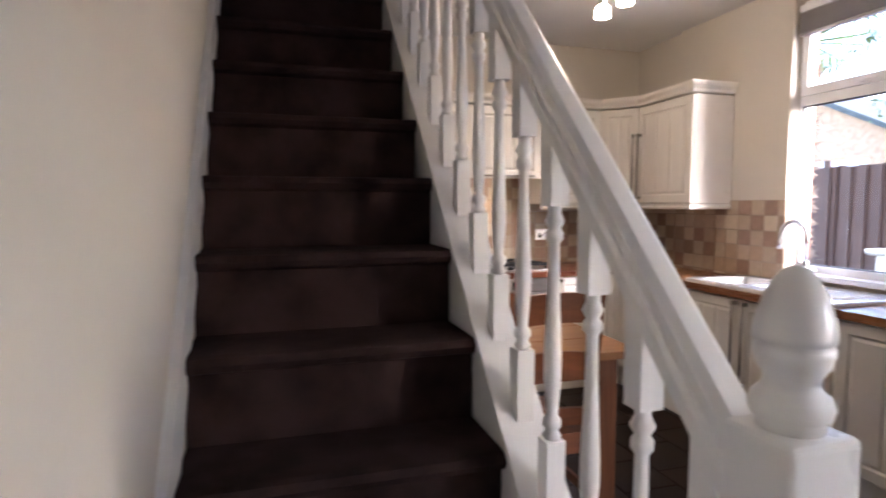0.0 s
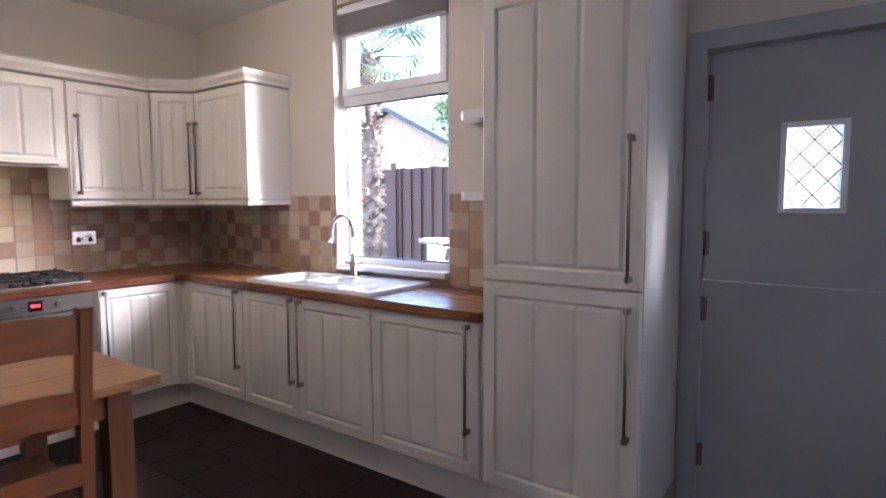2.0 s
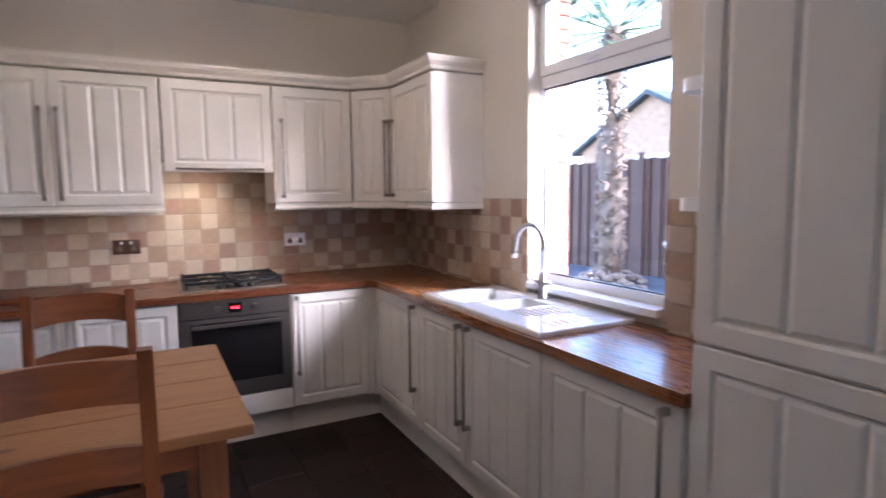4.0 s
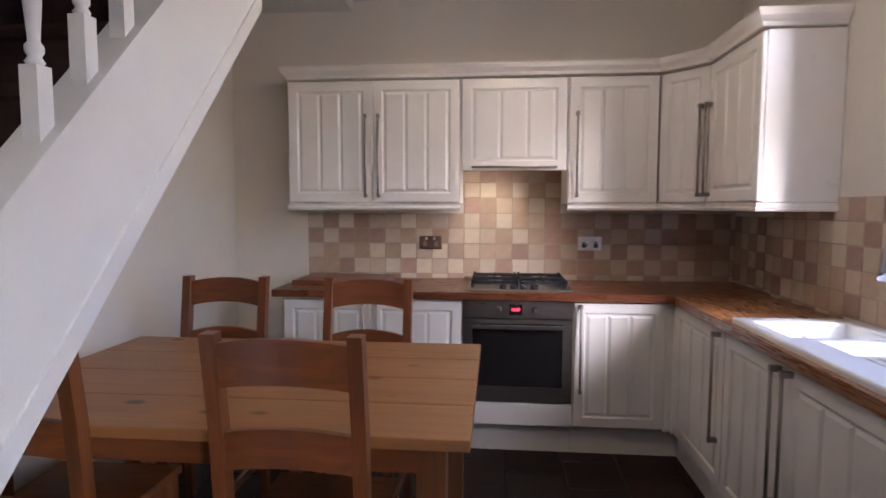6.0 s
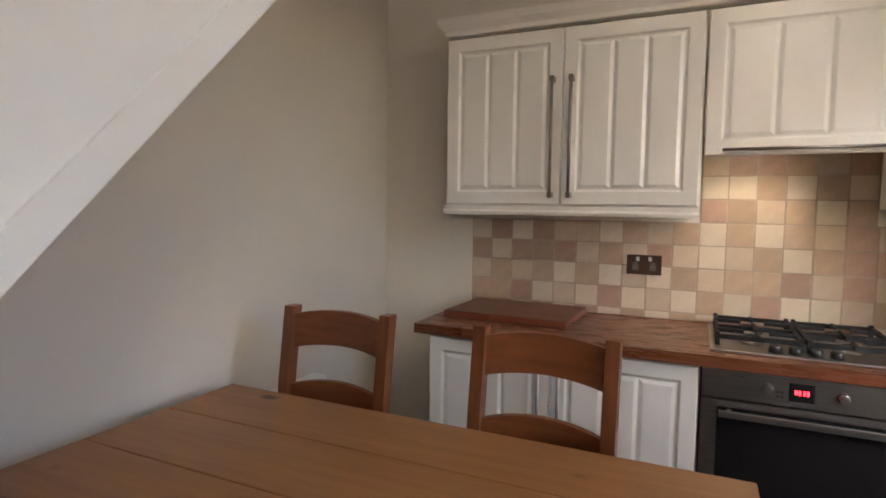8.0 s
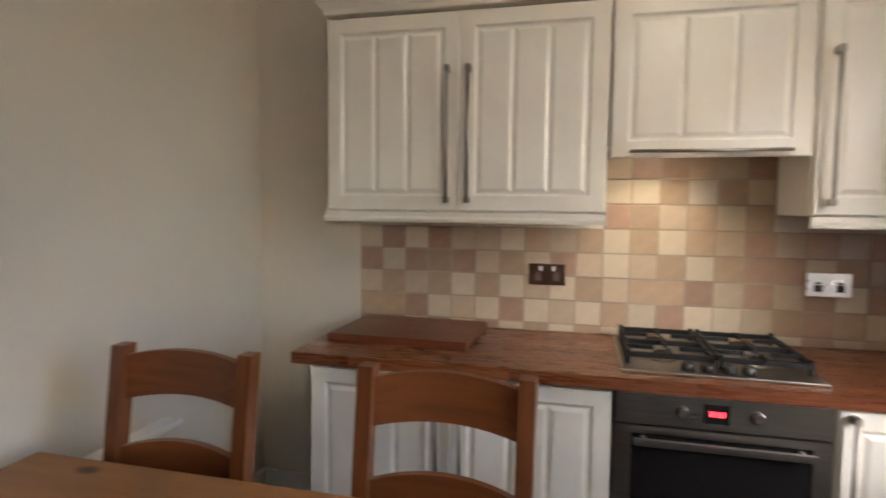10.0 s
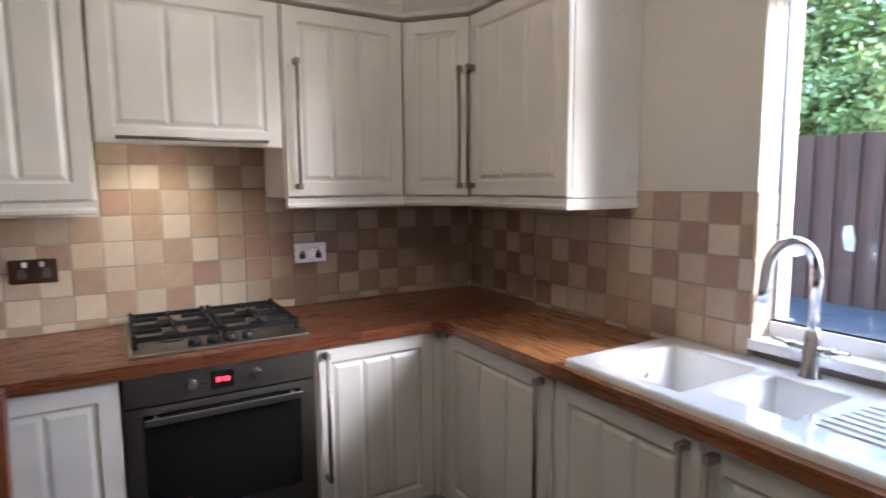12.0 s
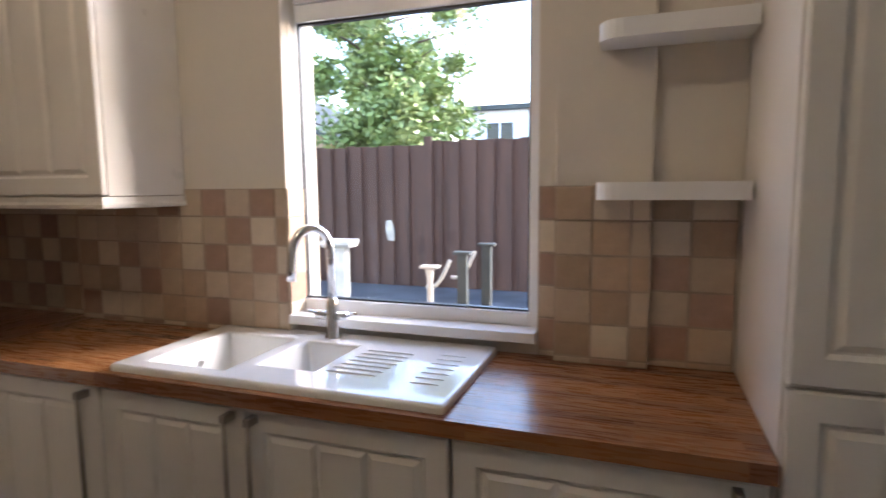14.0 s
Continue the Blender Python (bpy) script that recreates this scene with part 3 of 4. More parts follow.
dl = math.hypot(XU - 4.172, YD - YU)
da = math.degrees(math.atan2(YD - YU, XU - 4.172))
door(corner, 0.0, dl, UZ0 + 0.003, UZ1 - 0.004, 2, (dl - 0.035, 1.435, 1.925), pose(0, 0, 0, 0, 0, da))
endu = thing("wall_cabinet", pose(XU, YD, 0, 0, 0, -90), "cream end wall cabinet beside the window", "cabinet", "fitted kitchen wall units")
EW = YD - 5.070
carcass(endu, 0.0, EW, 0.335, UZ0, UZ1)
door(endu, 0.0, EW - 0.002, UZ0 + 0.003, UZ1 - 0.004, 3, (0.035, 1.435, 1.925))
trim_path = [(2.0, YH - 0.01), (2.0, YU), (4.168, YU), (XU, YD), (XU, 5.070), (XP - 0.005, 5.070)]
top_trim = thing("cornice_run", pose(0, 0, 0), "cream moulded cornice along the wall cabinets", "cornice")
cornice(top_trim, trim_path, UZ1 + 0.009)
pel = ((0.004, 0), (-0.006, 0.003), (-0.008, 0.014), (-0.003, 0.022), (-0.003, 0.038), (0.018, 0.038), (0.018, 0))
pel_trim = thing("pelmet_run", pose(0, 0, 0), "cream light pelmet below the wall cabinets", "pelmet")
cornice(pel_trim, [(2.0, YH - 0.012), (2.0, YU), (3.040, YU)], UZ0 - 0.040, "pelmet", pel)
cornice(pel_trim, [(3.666, YU), (4.168, YU), (XU, YD), (XU, 5.070), (XP - 0.006, 5.070)], UZ0 - 0.040, "pelmet", pel)

# worktop
top = thing("worktop", pose(0, 0, 0), "oiled hardwood block worktop in an L", "worktop")
bm = B()
prism(bm, [(1.985, 5.600), (4.150, 5.600), (4.190, 5.560), (XW, 5.560), (XW, YH - 0.001), (1.985, YH - 0.001)], "z", 0.870, 0.910)
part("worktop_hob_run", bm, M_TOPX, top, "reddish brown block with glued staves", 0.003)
bm = B()
SX0, SX1, SY0, SY1 = 4.262, 4.655, 4.300, 4.860
plate(bm, [4.190, SX0, SX1, XP, XW], [3.250, PY0, PY1, SY0, WY1, SY1, 5.559], lambda u, v: not (SX0 < u < SX1 and SY0 < v < SY1) and (u < XP or v < PY0 or PY1 < v < WY1), lambda u, v, w: (u, v, w), 0.870, 0.910)
part("worktop_window_run", bm, M_TOPY_LIT, top, "reddish brown block with glued staves")

# oven
oven = thing("built_in_oven", pose(3.073, YF, 0), "stainless steel built-in oven with black glass door", "oven")
bm = B()
box(bm, 0.0, 0.600, 0.012, 0.5, 0.296, 0.866)
part("body", bm, M_BLACK, oven)
bm = B()
box(bm, 0.002, 0.598, -0.006, 0.0115, 0.768, 0.864)
panel = part("control_panel", bm, M_STEEL, oven, "brushed steel control panel", 0.002)
bm = B()
box(bm, 0.255, 0.325, -0.008, -0.0062, 0.788, 0.846)
disp = part("display", bm, M_BLACKGL, panel, "black clock display with red digits")
bm = B()
for k, dx in enumerate((0.274, 0.284, 0.297, 0.307)):
    for z in (0.812, 0.818, 0.824):
        box(bm, dx - 0.003, dx + 0.003, -0.0095, -0.0082, z - 0.0010, z + 0.0010)
    box(bm, dx + 0.002, dx + 0.0035, -0.0095, -0.0082, 0.813, 0.823)
part("digits", bm, M_RED, disp)
for kx in (0.195, 0.400):
    bm = B()
    tube(bm, [(kx, -0.006, 0.818), (kx, -0.020, 0.818), (kx, -0.024, 0.818)], [0.017, 0.016, 0.013], 20)
    part("knob", bm, M_STEEL, panel)
for kx in (0.22, 0.232):
    for kz in (0.798, 0.812):
        bm = B()
        tube(bm, [(kx + 0.004, -0.006, kz), (kx + 0.004, -0.008, kz)], 0.003, 10)
        part("button", bm, M_BLACK, panel)
bm = B()
plate(bm, [0.002, 0.052, 0.548, 0.598], [0.30, 0.385, 0.738, 0.762], lambda u, v: not (0.052 < u < 0.548 and 0.385 < v < 0.738), lambda u, v, w: (u, w, v), -0.006, 0.011)
od = part("oven_door", bm, M_STEEL, oven, "steel framed drop-down door")
bm = B()
box(bm, 0.0525, 0.5475, -0.003, 0.010, 0.3855, 0.7375)
part("door_glass", bm, M_BLACKGL, od, "black reflective glass")
bm = B()
box(bm, 0.055, 0.545, -0.052, -0.040, 0.716, 0.738)
for hx in (0.08, 0.51):
    box(bm, hx, hx + 0.014, -0.041, -0.005, 0.720, 0.734)
part("handle", bm, M_STEEL, od, "flat steel bar handle", 0.002)
filler = thing("drawer_front", pose(3.073, YF, 0), "plain cream filler panel under the oven", "panel")
bm = B()
box(bm, 0.0, 0.600, 0.0, 0.018, 0.165, 0.290)
part("front", bm, M_UNIT, filler, bevel=0.003)
bm = B()
box(bm, 0.0, 0.600, 0.05, 0.068, 0.0, 0.164)
part("plinth", bm, M_UNIT, filler)

# hob
hob = thing("gas_hob", pose(3.095, 5.665, 0.910), "stainless steel gas hob with black pan supports", "hob")
bm = B()
box(bm, 0.0, 0.580, 0.0, 0.500, 0.0005, 0.010)
part("hob_plate", bm, M_STEEL, hob, "brushed steel plate", 0.004)
for bx_, by_, br_ in ((0.14, 0.36, 0.038), (0.43, 0.36, 0.045), (0.14, 0.165, 0.032), (0.43, 0.165, 0.028)):
    bm = B()
    lathe(bm, [(br_ + 0.014, 0.010), (br_ + 0.012, 0.016), (br_, 0.018), (br_, 0.026)], 24, bx_, by_)
    burner = part("burner", bm, M_STEEL, hob)
    bm = B()
    lathe(bm, [(br_ - 0.002, 0.0262), (br_ - 0.002, 0.032), (br_ - 0.008, 0.035)], 24, bx_, by_)
    part("burner_cap", bm, M_IRON, burner)
for gx0, gx1 in ((0.018, 0.285), (0.295, 0.562)):
    bm = B()
    for x in (gx0, gx1 - 0.012):
        box(bm, x, x + 0.014, 0.075, 0.475, 0.032, 0.048)
    for y in (0.075, 0.2625, 0.463):
        box(bm, gx0, gx1, y, y + 0.014, 0.032, 0.048)
    cx = (gx0 + gx1) / 2
    for y in (0.165, 0.36):
        for s in (-1, 1):
            box(bm, cx + s * 0.085 - 0.045, cx + s * 0.085 + 0.045, y - 0.005, y + 0.005, 0.040, 0.054)
            box(bm, cx - 0.005, cx + 0.005, y + s * 0.065 - 0.035, y + s * 0.065 + 0.035, 0.040, 0.054)
    for x in (gx0, gx1 - 0.014):
        for y in (0.074, 0.462):
            box(bm, x, x + 0.014, y, y + 0.014, 0.0102, 0.056)
    part("pan_support", bm, M_IRON, hob, "black cast iron pan support")
for k in range(4):
    bm = B()
    kx = 0.20 + k * 0.058
    tube(bm, [(kx, 0.045, 0.010), (kx, 0.045, 0.030), (kx, 0.045, 0.034)], [0.021, 0.019, 0.015], 20)
    part("knob", bm, M_BLACK, hob, "black control knob")

# chopping board
board = thing("chopping_board", pose(2.31, 5.98, 0.910, 0, 0, -1.5), "thick dark wooden chopping board on the worktop", "board")
bm = B()
box(bm, -0.27, 0.27, -0.20, 0.20, 0.0005, 0.030)
part("slab", bm, M_BOARD, board, bevel=0.004)

# sink
sink = thing("kitchen_sink", pose(4.215, 3.908, 0.910), "white ceramic sink with one and a half bowls and drainer", "sink")
LX, LY, ZR = 0.505, 1.010, 0.022
holes = [(0.058, 0.400, 0.655, 0.925, 0.185), (0.125, 0.385, 0.415, 0.600, 0.13)]
bm = B()
xs = sorted({0.0, LX, *(v for h in holes for v in h[:2])})
ys = sorted({0.0, LY, *(v for h in holes for v in h[2:4])})
grid = {}
for i in range(len(xs)):
    for j in range(len(ys)):
        grid[i, j] = bm.verts.new((xs[i], ys[j], ZR))
for i in range(len(xs) - 1):
    for j in range(len(ys) - 1):
        mx_, my_ = (xs[i] + xs[i + 1]) / 2, (ys[j] + ys[j + 1]) / 2
        if not any(h[0] < mx_ < h[1] and h[2] < my_ < h[3] for h in holes):
            bm.faces.new((grid[i, j], grid[i + 1, j], grid[i + 1, j + 1], grid[i, j + 1]))
rim = [e for e in bm.edges if len(e.link_faces) == 1]
ext = bmesh.ops.extrude_edge_only(bm, edges=rim)
for v in [g for g in ext["geom"] if isinstance(g, bmesh.types.BMVert)]:
    hit = None
    for h in holes:
        if h[0] - 1e-5 <= v.co.x <= h[1] + 1e-5 and h[2] - 1e-5 <= v.co.y <= h[3] + 1e-5:
            hit = h
    if hit:
        cx, cy = (hit[0] + hit[1]) / 2, (hit[2] + hit[3]) / 2
        v.co = (cx + (v.co.x - cx) * 0.88, cy + (v.co.y - cy) * 0.88, ZR - hit[4])
    else:
        v.co.z = 0.0006
bottom = [e for e in bm.edges if len(e.link_faces) == 1 and all(v.co.z < -0.05 for v in e.verts)]
bmesh.ops.holes_fill(bm, edges=bottom)
body = part("basin", bm, M_SINK, sink, "glossy white ceramic", 0.012, 4)
for p in body.data.polygons:
    p.use_smooth = True
for k in range(7):
    bm = B()
    xk, y1_ = 0.135 + k * 0.034, 0.385 - 0.004 * k
    tube(bm, [(xk, y1_, ZR - 0.001), (xk, y1_ - 0.015, ZR + 0.0008), (xk, y1_ - 0.135, ZR + 0.0008), (xk, y1_ - 0.15, ZR - 0.001)], [0.002, 0.0042, 0.0042, 0.002], 8)
    part("drainer_rib", bm, M_SINK, sink)
for k in range(7):
    bm = B()
    xk = 0.12 + k * 0.040
    tube(bm, [(xk, 0.055, ZR - 0.001), (xk, 0.065, ZR + 0.0008), (xk, 0.125, ZR + 0.0008), (xk, 0.135, ZR - 0.001)], [0.0015, 0.0026, 0.0026, 0.0015], 8)
    part("drainer_rib", bm, M_SINK, sink)
bm = B()
tube(bm, [(0.225, 0.896, -0.035), (0.225, 0.890, -0.037)], [0.014, 0.012], 18)
part("overflow", bm, M_CHROME, sink, "chrome overflow ring")
for hx, hy, hz in ((0.23, 0.79, -0.161), (0.255, 0.508, -0.106)):
    bm = B()
    lathe(bm, [(0.04, hz), (0.042, hz + 0.003), (0.02, hz + 0.004), (0.018, hz + 0.002)], 22, hx, hy)
    part("waste", bm, M_CHROME, sink, "chrome waste")

tap = thing("mixer_tap", pose(4.645, 4.443, 0.932), "chrome swan-neck mixer tap with two lever handles", "tap")
bm = B()
lathe(bm, [(0.028, 0.0), (0.028, 0.006), (0.021, 0.012), (0.020, 0.11), (0.017, 0.125), (0.0135, 0.14)], 22)
tb = part("tap_body", bm, M_CHROME, tap)
bm = B()
pts = [(0, 0, 0.13), (0, 0, 0.28)]
for k in range(1, 15):
    a = math.pi * k / 14
    pts.append((-0.066 * (1 - math.cos(a)) * 0.86, 0.066 * (1 - math.cos(a)) * 0.5, 0.28 + 0.085 * math.sin(a)))
e = pts[-1]
pts += [(e[0] - 0.004, e[1] + 0.002, 0.24), (e[0] - 0.008, e[1] + 0.004, 0.205)]
tube(bm, pts, [0.0145] * (len(pts) - 2) + [0.0145, 0.0155], 14)
part("spout", bm, M_CHROME, tap, "curved chrome spout")
for s in (-1, 1):
    bm = B()
    tube(bm, [(0, s * 0.015, 0.075), (0, s * 0.055, 0.078), (0, s * 0.056, 0.078)], [0.013, 0.016, 0.010], 14)
    tube(bm, [(0, s * 0.05, 0.078), (-0.01, s * 0.075, 0.088), (-0.02, s * 0.095, 0.092)], [0.007, 0.006, 0.005], 10)
    part("lever", bm, M_CHROME, tap, "chrome lever")


# sockets
def socket(x, z, face, label):
    s = thing("double_socket", pose(x, YH - 0.0095, z), label, "socket", "double sockets on the splashback")
    b = B()
    box(b, 0, 0.147, -0.009, 0.0, 0, 0.088)
    part("faceplate", b, face, s, bevel=0.003)
    for x0 in (0.018, 0.092):
        b = B()
        box(b, x0 + 0.006, x0 + 0.032, -0.0105, -0.0092, 0.018, 0.044)
        box(b, x0 + 0.010, x0 + 0.028, -0.0105, -0.0092, 0.046, 0.054)
        part("outlet", b, M_HANDLE if face is M_BRONZE else M_BLACK, s)
        b = B()
        box(b, x0 + 0.022 if x0 < 0.05 else x0 + 0.0, x0 + 0.036 if x0 < 0.05 else x0 + 0.014, -0.013, -0.0092, 0.060, 0.078)
        part("switch", b, M_UPVC, s)


M_BRONZE = mat("dark_metal_plate", (0.24, 0.16, 0.12), 0.32, metal=1.0, var=0.05, bump=0.0)
M_PLATE = mat("bright_metal_plate", (0.85, 0.85, 0.86), 0.28, metal=1.0, var=0.02, bump=0.0)
socket(2.754, 1.104, M_BRONZE, "dark metal double socket on the tiles")
socket(3.775, 1.104, M_PLATE, "polished chrome double socket on the tiles")


# shelves beside the window, two of them, rounded at the free corner
for z, d in ((1.385, 0.14), (1.785, 0.14)):
    sh = thing("corner_shelf", pose(XP, 3.256, z), "small white painted shelf with a rounded corner", "shelf", "small shelves beside the window")
    bm = B()
    pts = [(-0.002, 0.0), (-0.002, 0.36)] + [(-0.07 + 0.06 * math.cos(a) - 0.01, 0.30 + 0.06 * math.sin(a)) for a in (radians(90 + 18 * k) for k in range(6))] + [(-d, 0.0)]
    prism(bm, pts, "z", 0.0, 0.045)
    part("shelf_board", bm, M_GLOSS, sh, bevel=0.004)

# ---- window ----
def pane(parent, x, y0, y1, z0, z1, material=None):
    """One sheet of glass that faces the room."""
    b = B()
    b.faces.new([b.verts.new(p) for p in ((x, y0, z0), (x, y0, z1), (x, y1, z1), (x, y1, z0))])
    me = bpy.data.meshes.new("pane")
    bmesh.ops.recalc_face_normals(b, faces=b.faces)
    b.faces.ensure_lookup_table()
    if b.faces[0].normal.x > 0:
        bmesh.ops.reverse_faces(b, faces=b.faces)
    b.to_mesh(me)
    b.free()
    me.materials.append(material or M_GLASS)
    o = new("pane", me)
    o.parent = parent
    return o


wd = new("window_1")
wd.matrix_basis = pose(4.78, WY0, WZ0)
tagged(wd, "white plastic window with a top light over one pane", "window", kind="structure")
WW, WH = WY1 - WY0 + 0.06, WZ1 - WZ0
bm = B()
FX = 0.055
TR0, TR1 = 0.99, 1.085
for y0, y1, z0, z1 in ((-0.03, 0.035, 0, WH), (WW - 0.065, WW, 0, WH), (0.035, WW - 0.065, 0, 0.045), (0.035, WW - 0.065, WH - 0.05, WH), (0.035, WW - 0.065, TR0 + 0.008, TR1 - 0.03)):
    box(bm, 0.0, FX, y0 - 0.0, y1, z0, z1)
wf = part("window_frame", bm, M_UPVC, wd, "white plastic frame", 0.004)
bm = B()
for y0, y1, z0, z1 in ((0.036, 0.085, TR1 - 0.029, WH - 0.051), (WW - 0.115, WW - 0.066, TR1 - 0.029, WH - 0.051), (0.085, WW - 0.115, TR1 - 0.029, TR1 + 0.022), (0.085, WW - 0.115, WH - 0.10, WH - 0.051)):
    box(bm, -0.014, 0.04, y0, y1, z0, z1)
part("top_sash", bm, M_UPVC, wd, "white opening top light", 0.004)
bm = B()
for y0, y1, z0, z1 in ((0.0352, 0.041, 0.046, TR0 + 0.007), (WW - 0.071, WW - 0.0652, 0.046, TR0 + 0.007), (0.041, WW - 0.071, 0.0452, 0.051), (0.041, WW - 0.071, TR0 + 0.0005, TR0 + 0.0075)):
    box(bm, 0.012, 0.034, y0, y1, z0, z1)
part("gasket", bm, M_BLACK, wd, "black rubber gasket")
bm = B()
box(bm, -0.034, -0.0145, WW / 2 - 0.02, WW / 2 + 0.02, TR1 - 0.018, TR1 + 0.004)
box(bm, -0.036, -0.028, WW / 2 - 0.06, WW / 2 + 0.02, TR1 - 0.014, TR1 + 0.0)
part("window_handle", bm, M_UPVC, wd, bevel=0.003)
for y0, y1, z0, z1 in ((0.0355, WW - 0.0655, 0.0455, TR0 + 0.0075), (0.0855, WW - 0.1155, TR1 + 0.022, WH - 0.10)):
    g = pane(wd, 0.022, y0, y1, z0, z1)
    g.visible_shadow = False
bm = B()
box(bm, XP - 4.78 - 0.012, -0.001, -0.002, WW - 0.058, -0.030, 0.003)
part("window_sill", bm, M_GLOSS, wd, "white painted sill", 0.004)
# venetian blind, drawn up
bl = thing("venetian_blind", pose(4.750, WY0 + 0.01, 2.39), "grey venetian blind drawn up at the window head", "blind")
BW = WY1 - WY0 - 0.02
bm = B()
box(bm, -0.02, 0.02, 0, BW, 0.0, 0.016)
part("bottom_rail", bm, M_BLIND, bl, bevel=0.003)
for k in range(18):
    bm = B()
    box(bm, -0.022, 0.022, 0.004, BW - 0.004, 0.020 + k * 0.0062, 0.0225 + k * 0.0062)
    part("slat", bm, M_BLIND, bl)
bm = B()
box(bm, -0.022, 0.022, 0, BW, 0.136, 0.178)
part("head_rail", bm, M_UPVC, bl, bevel=0.003)

# ---- stable door ----
sd = new("door_1")
sd.matrix_basis = pose(4.775, DY0, 0)
tagged(sd, "pale grey painted stable door, closed, with leaded light", "door", kind="structure")
DW = DY1 - DY0
LY0, LY1, LZ0, LZ1 = 2.03 - DY0, 2.215 - DY0, 1.345, 1.660
for nm, z0, z1 in (("lower_leaf", 0.012, 1.042), ("upper_leaf", 1.046, DZ - 0.006)):
    bm = B()
    if nm == "lower_leaf":
        box(bm, 0, 0.044, 0.005, DW - 0.005, z0, z1)
    else:
        for y0, y1, a, b_ in ((0.005, LY0, z0, z1), (LY1, DW - 0.005, z0, z1), (LY0, LY1, z0, LZ0), (LY0, LY1, LZ1, z1)):
            box(bm, 0, 0.044, y0, y1, a, b_)
    part(nm, bm, M_DOORP, sd, "flat pale grey painted leaf")
bm = B()
for y0, y1, a, b_ in ((LY0 - 0.018, LY0 + 0.004, LZ0 - 0.018, LZ1 + 0.018), (LY1 - 0.004, LY1 + 0.018, LZ0 - 0.018, LZ1 + 0.018), (LY0 + 0.004, LY1 - 0.004, LZ0 - 0.018, LZ0 + 0.004), (LY0 + 0.004, LY1 - 0.004, LZ1 - 0.004, LZ1 + 0.018)):
    box(bm, -0.010, -0.0005, y0, y1, a, b_)
lf = part("glazing_bead", bm, M_UPVC, sd, "white bead round the leaded light", 0.003)
g = pane(sd, 0.020, LY0, LY1, LZ0, LZ1, M_OBSC)
g.visible_shadow = False
bm = B()
cw, ch = (LY1 - LY0) / 2, (LZ1 - LZ0) / 3
for sgn in (1, -1):
    for k in range(-3, 6):
        c = k + 0.5      # v = sgn * u + c, with u across 0..2 and v up 0..3
        u0, u1 = sorted(((0 - c) / sgn, (3 - c) / sgn))
        u0, u1 = max(u0, 0), min(u1, 2)
        if u1 - u0 > 0.05:
            tube(bm, [(0.016, LY0 + cw * u, LZ0 + ch * (sgn * u + c)) for u in (u0, u1)], 0.0026, 6)
part("lead_lattice", bm, M_LEAD, sd, "diamond lead lattice")
for hz in (0.28, 0.92, 1.20, 1.84):
    bm = B()
    box(bm, -0.004, -0.0005, DW - 0.024, DW - 0.004, hz - 0.05, hz + 0.05)
    tube(bm, [(-0.007, DW - 0.003, hz - 0.052), (-0.007, DW - 0.003, hz + 0.052)], 0.007, 10)
    part("hinge", bm, M_BRONZE, sd, "dark metal butt hinge")
bm = B()
for y0, y1, z0, z1 in ((DY1 - 0.002, DY1 + 0.07, 0, DZ + 0.07), (DY0 - 0.07, DY0 + 0.002, 0, DZ + 0.07), (DY0 + 0.002, DY1 - 0.002, DZ - 0.002, DZ + 0.07)):
    box(bm, XW - 0.018, XW + 0.034, y0, y1, z0, z1)
fixed("door_frame", bm, M_DOORP, "pale grey painted door frame", "door frame", 0.004)

# ---- ceiling spotlight bar ----
sp = thing("spotlight_bar", pose(3.43, 4.475, ZC), "ceiling spotlight bar with three lit opal shades", "spotlight")
bm = B()
lathe(bm, [(0.05, -0.022), (0.055, -0.001)], 24)
part("ceiling_rose", bm, M_CHROME, sp)
bm = B()
tube(bm, [(0, 0, -0.02), (0, 0, -0.16)], 0.008, 10)
tube(bm, [(0, -0.27, -0.165), (0, -0.1, -0.158), (0, 0.1, -0.172), (0, 0.27, -0.165)], 0.009, 10)
part("bar", bm, M_CHROME, sp)
for ly in (-0.205, 0.0, 0.205):
    bm = B()
    lathe(bm, [(0.014, -0.17), (0.024, -0.20), (0.026, -0.238)], 18, 0, ly)
    part("lamp_holder", bm, M_CHROME, sp)
    bm = B()
    lathe(bm, [(0.028, -0.240), (0.038, -0.25), (0.042, -0.30)], 22, 0, ly)
    part("shade", bm, M_SHADE, sp, "lit opal glass shade")

# ---- table and chairs ----
TX0, TX1, TY0, TY1, TZ = 1.62, 3.190, 3.940, 4.965, 0.782
tbl = thing("dining_table", pose(TX0, TY0, 0), "waxed pine farmhouse table with knotty planks", "table")
nb = 4
bw = (TY1 - TY0) / nb
for k in range(nb):
    bm = B()
    box(bm, 0, TX1 - TX0, k * bw + 0.001, (k + 1) * bw - 0.001, TZ - 0.034, TZ)
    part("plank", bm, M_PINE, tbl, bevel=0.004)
for x0, x1, y0, y1 in ((0.10, TX1 - TX0 - 0.10, 0.085, 0.107), (0.10, TX1 - TX0 - 0.10, TY1 - TY0 - 0.107, TY1 - TY0 - 0.085)):
    bm = B()
    box(bm, x0, x1, y0, y1, TZ - 0.135, TZ - 0.035)
    part("apron", bm, M_CHAIRX, tbl)
for x0 in (0.085, TX1 - TX0 - 0.107):
    bm = B()
    box(bm, x0, x0 + 0.022, 0.11, TY1 - TY0 - 0.11, TZ - 0.135, TZ - 0.035)
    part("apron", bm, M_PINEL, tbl)
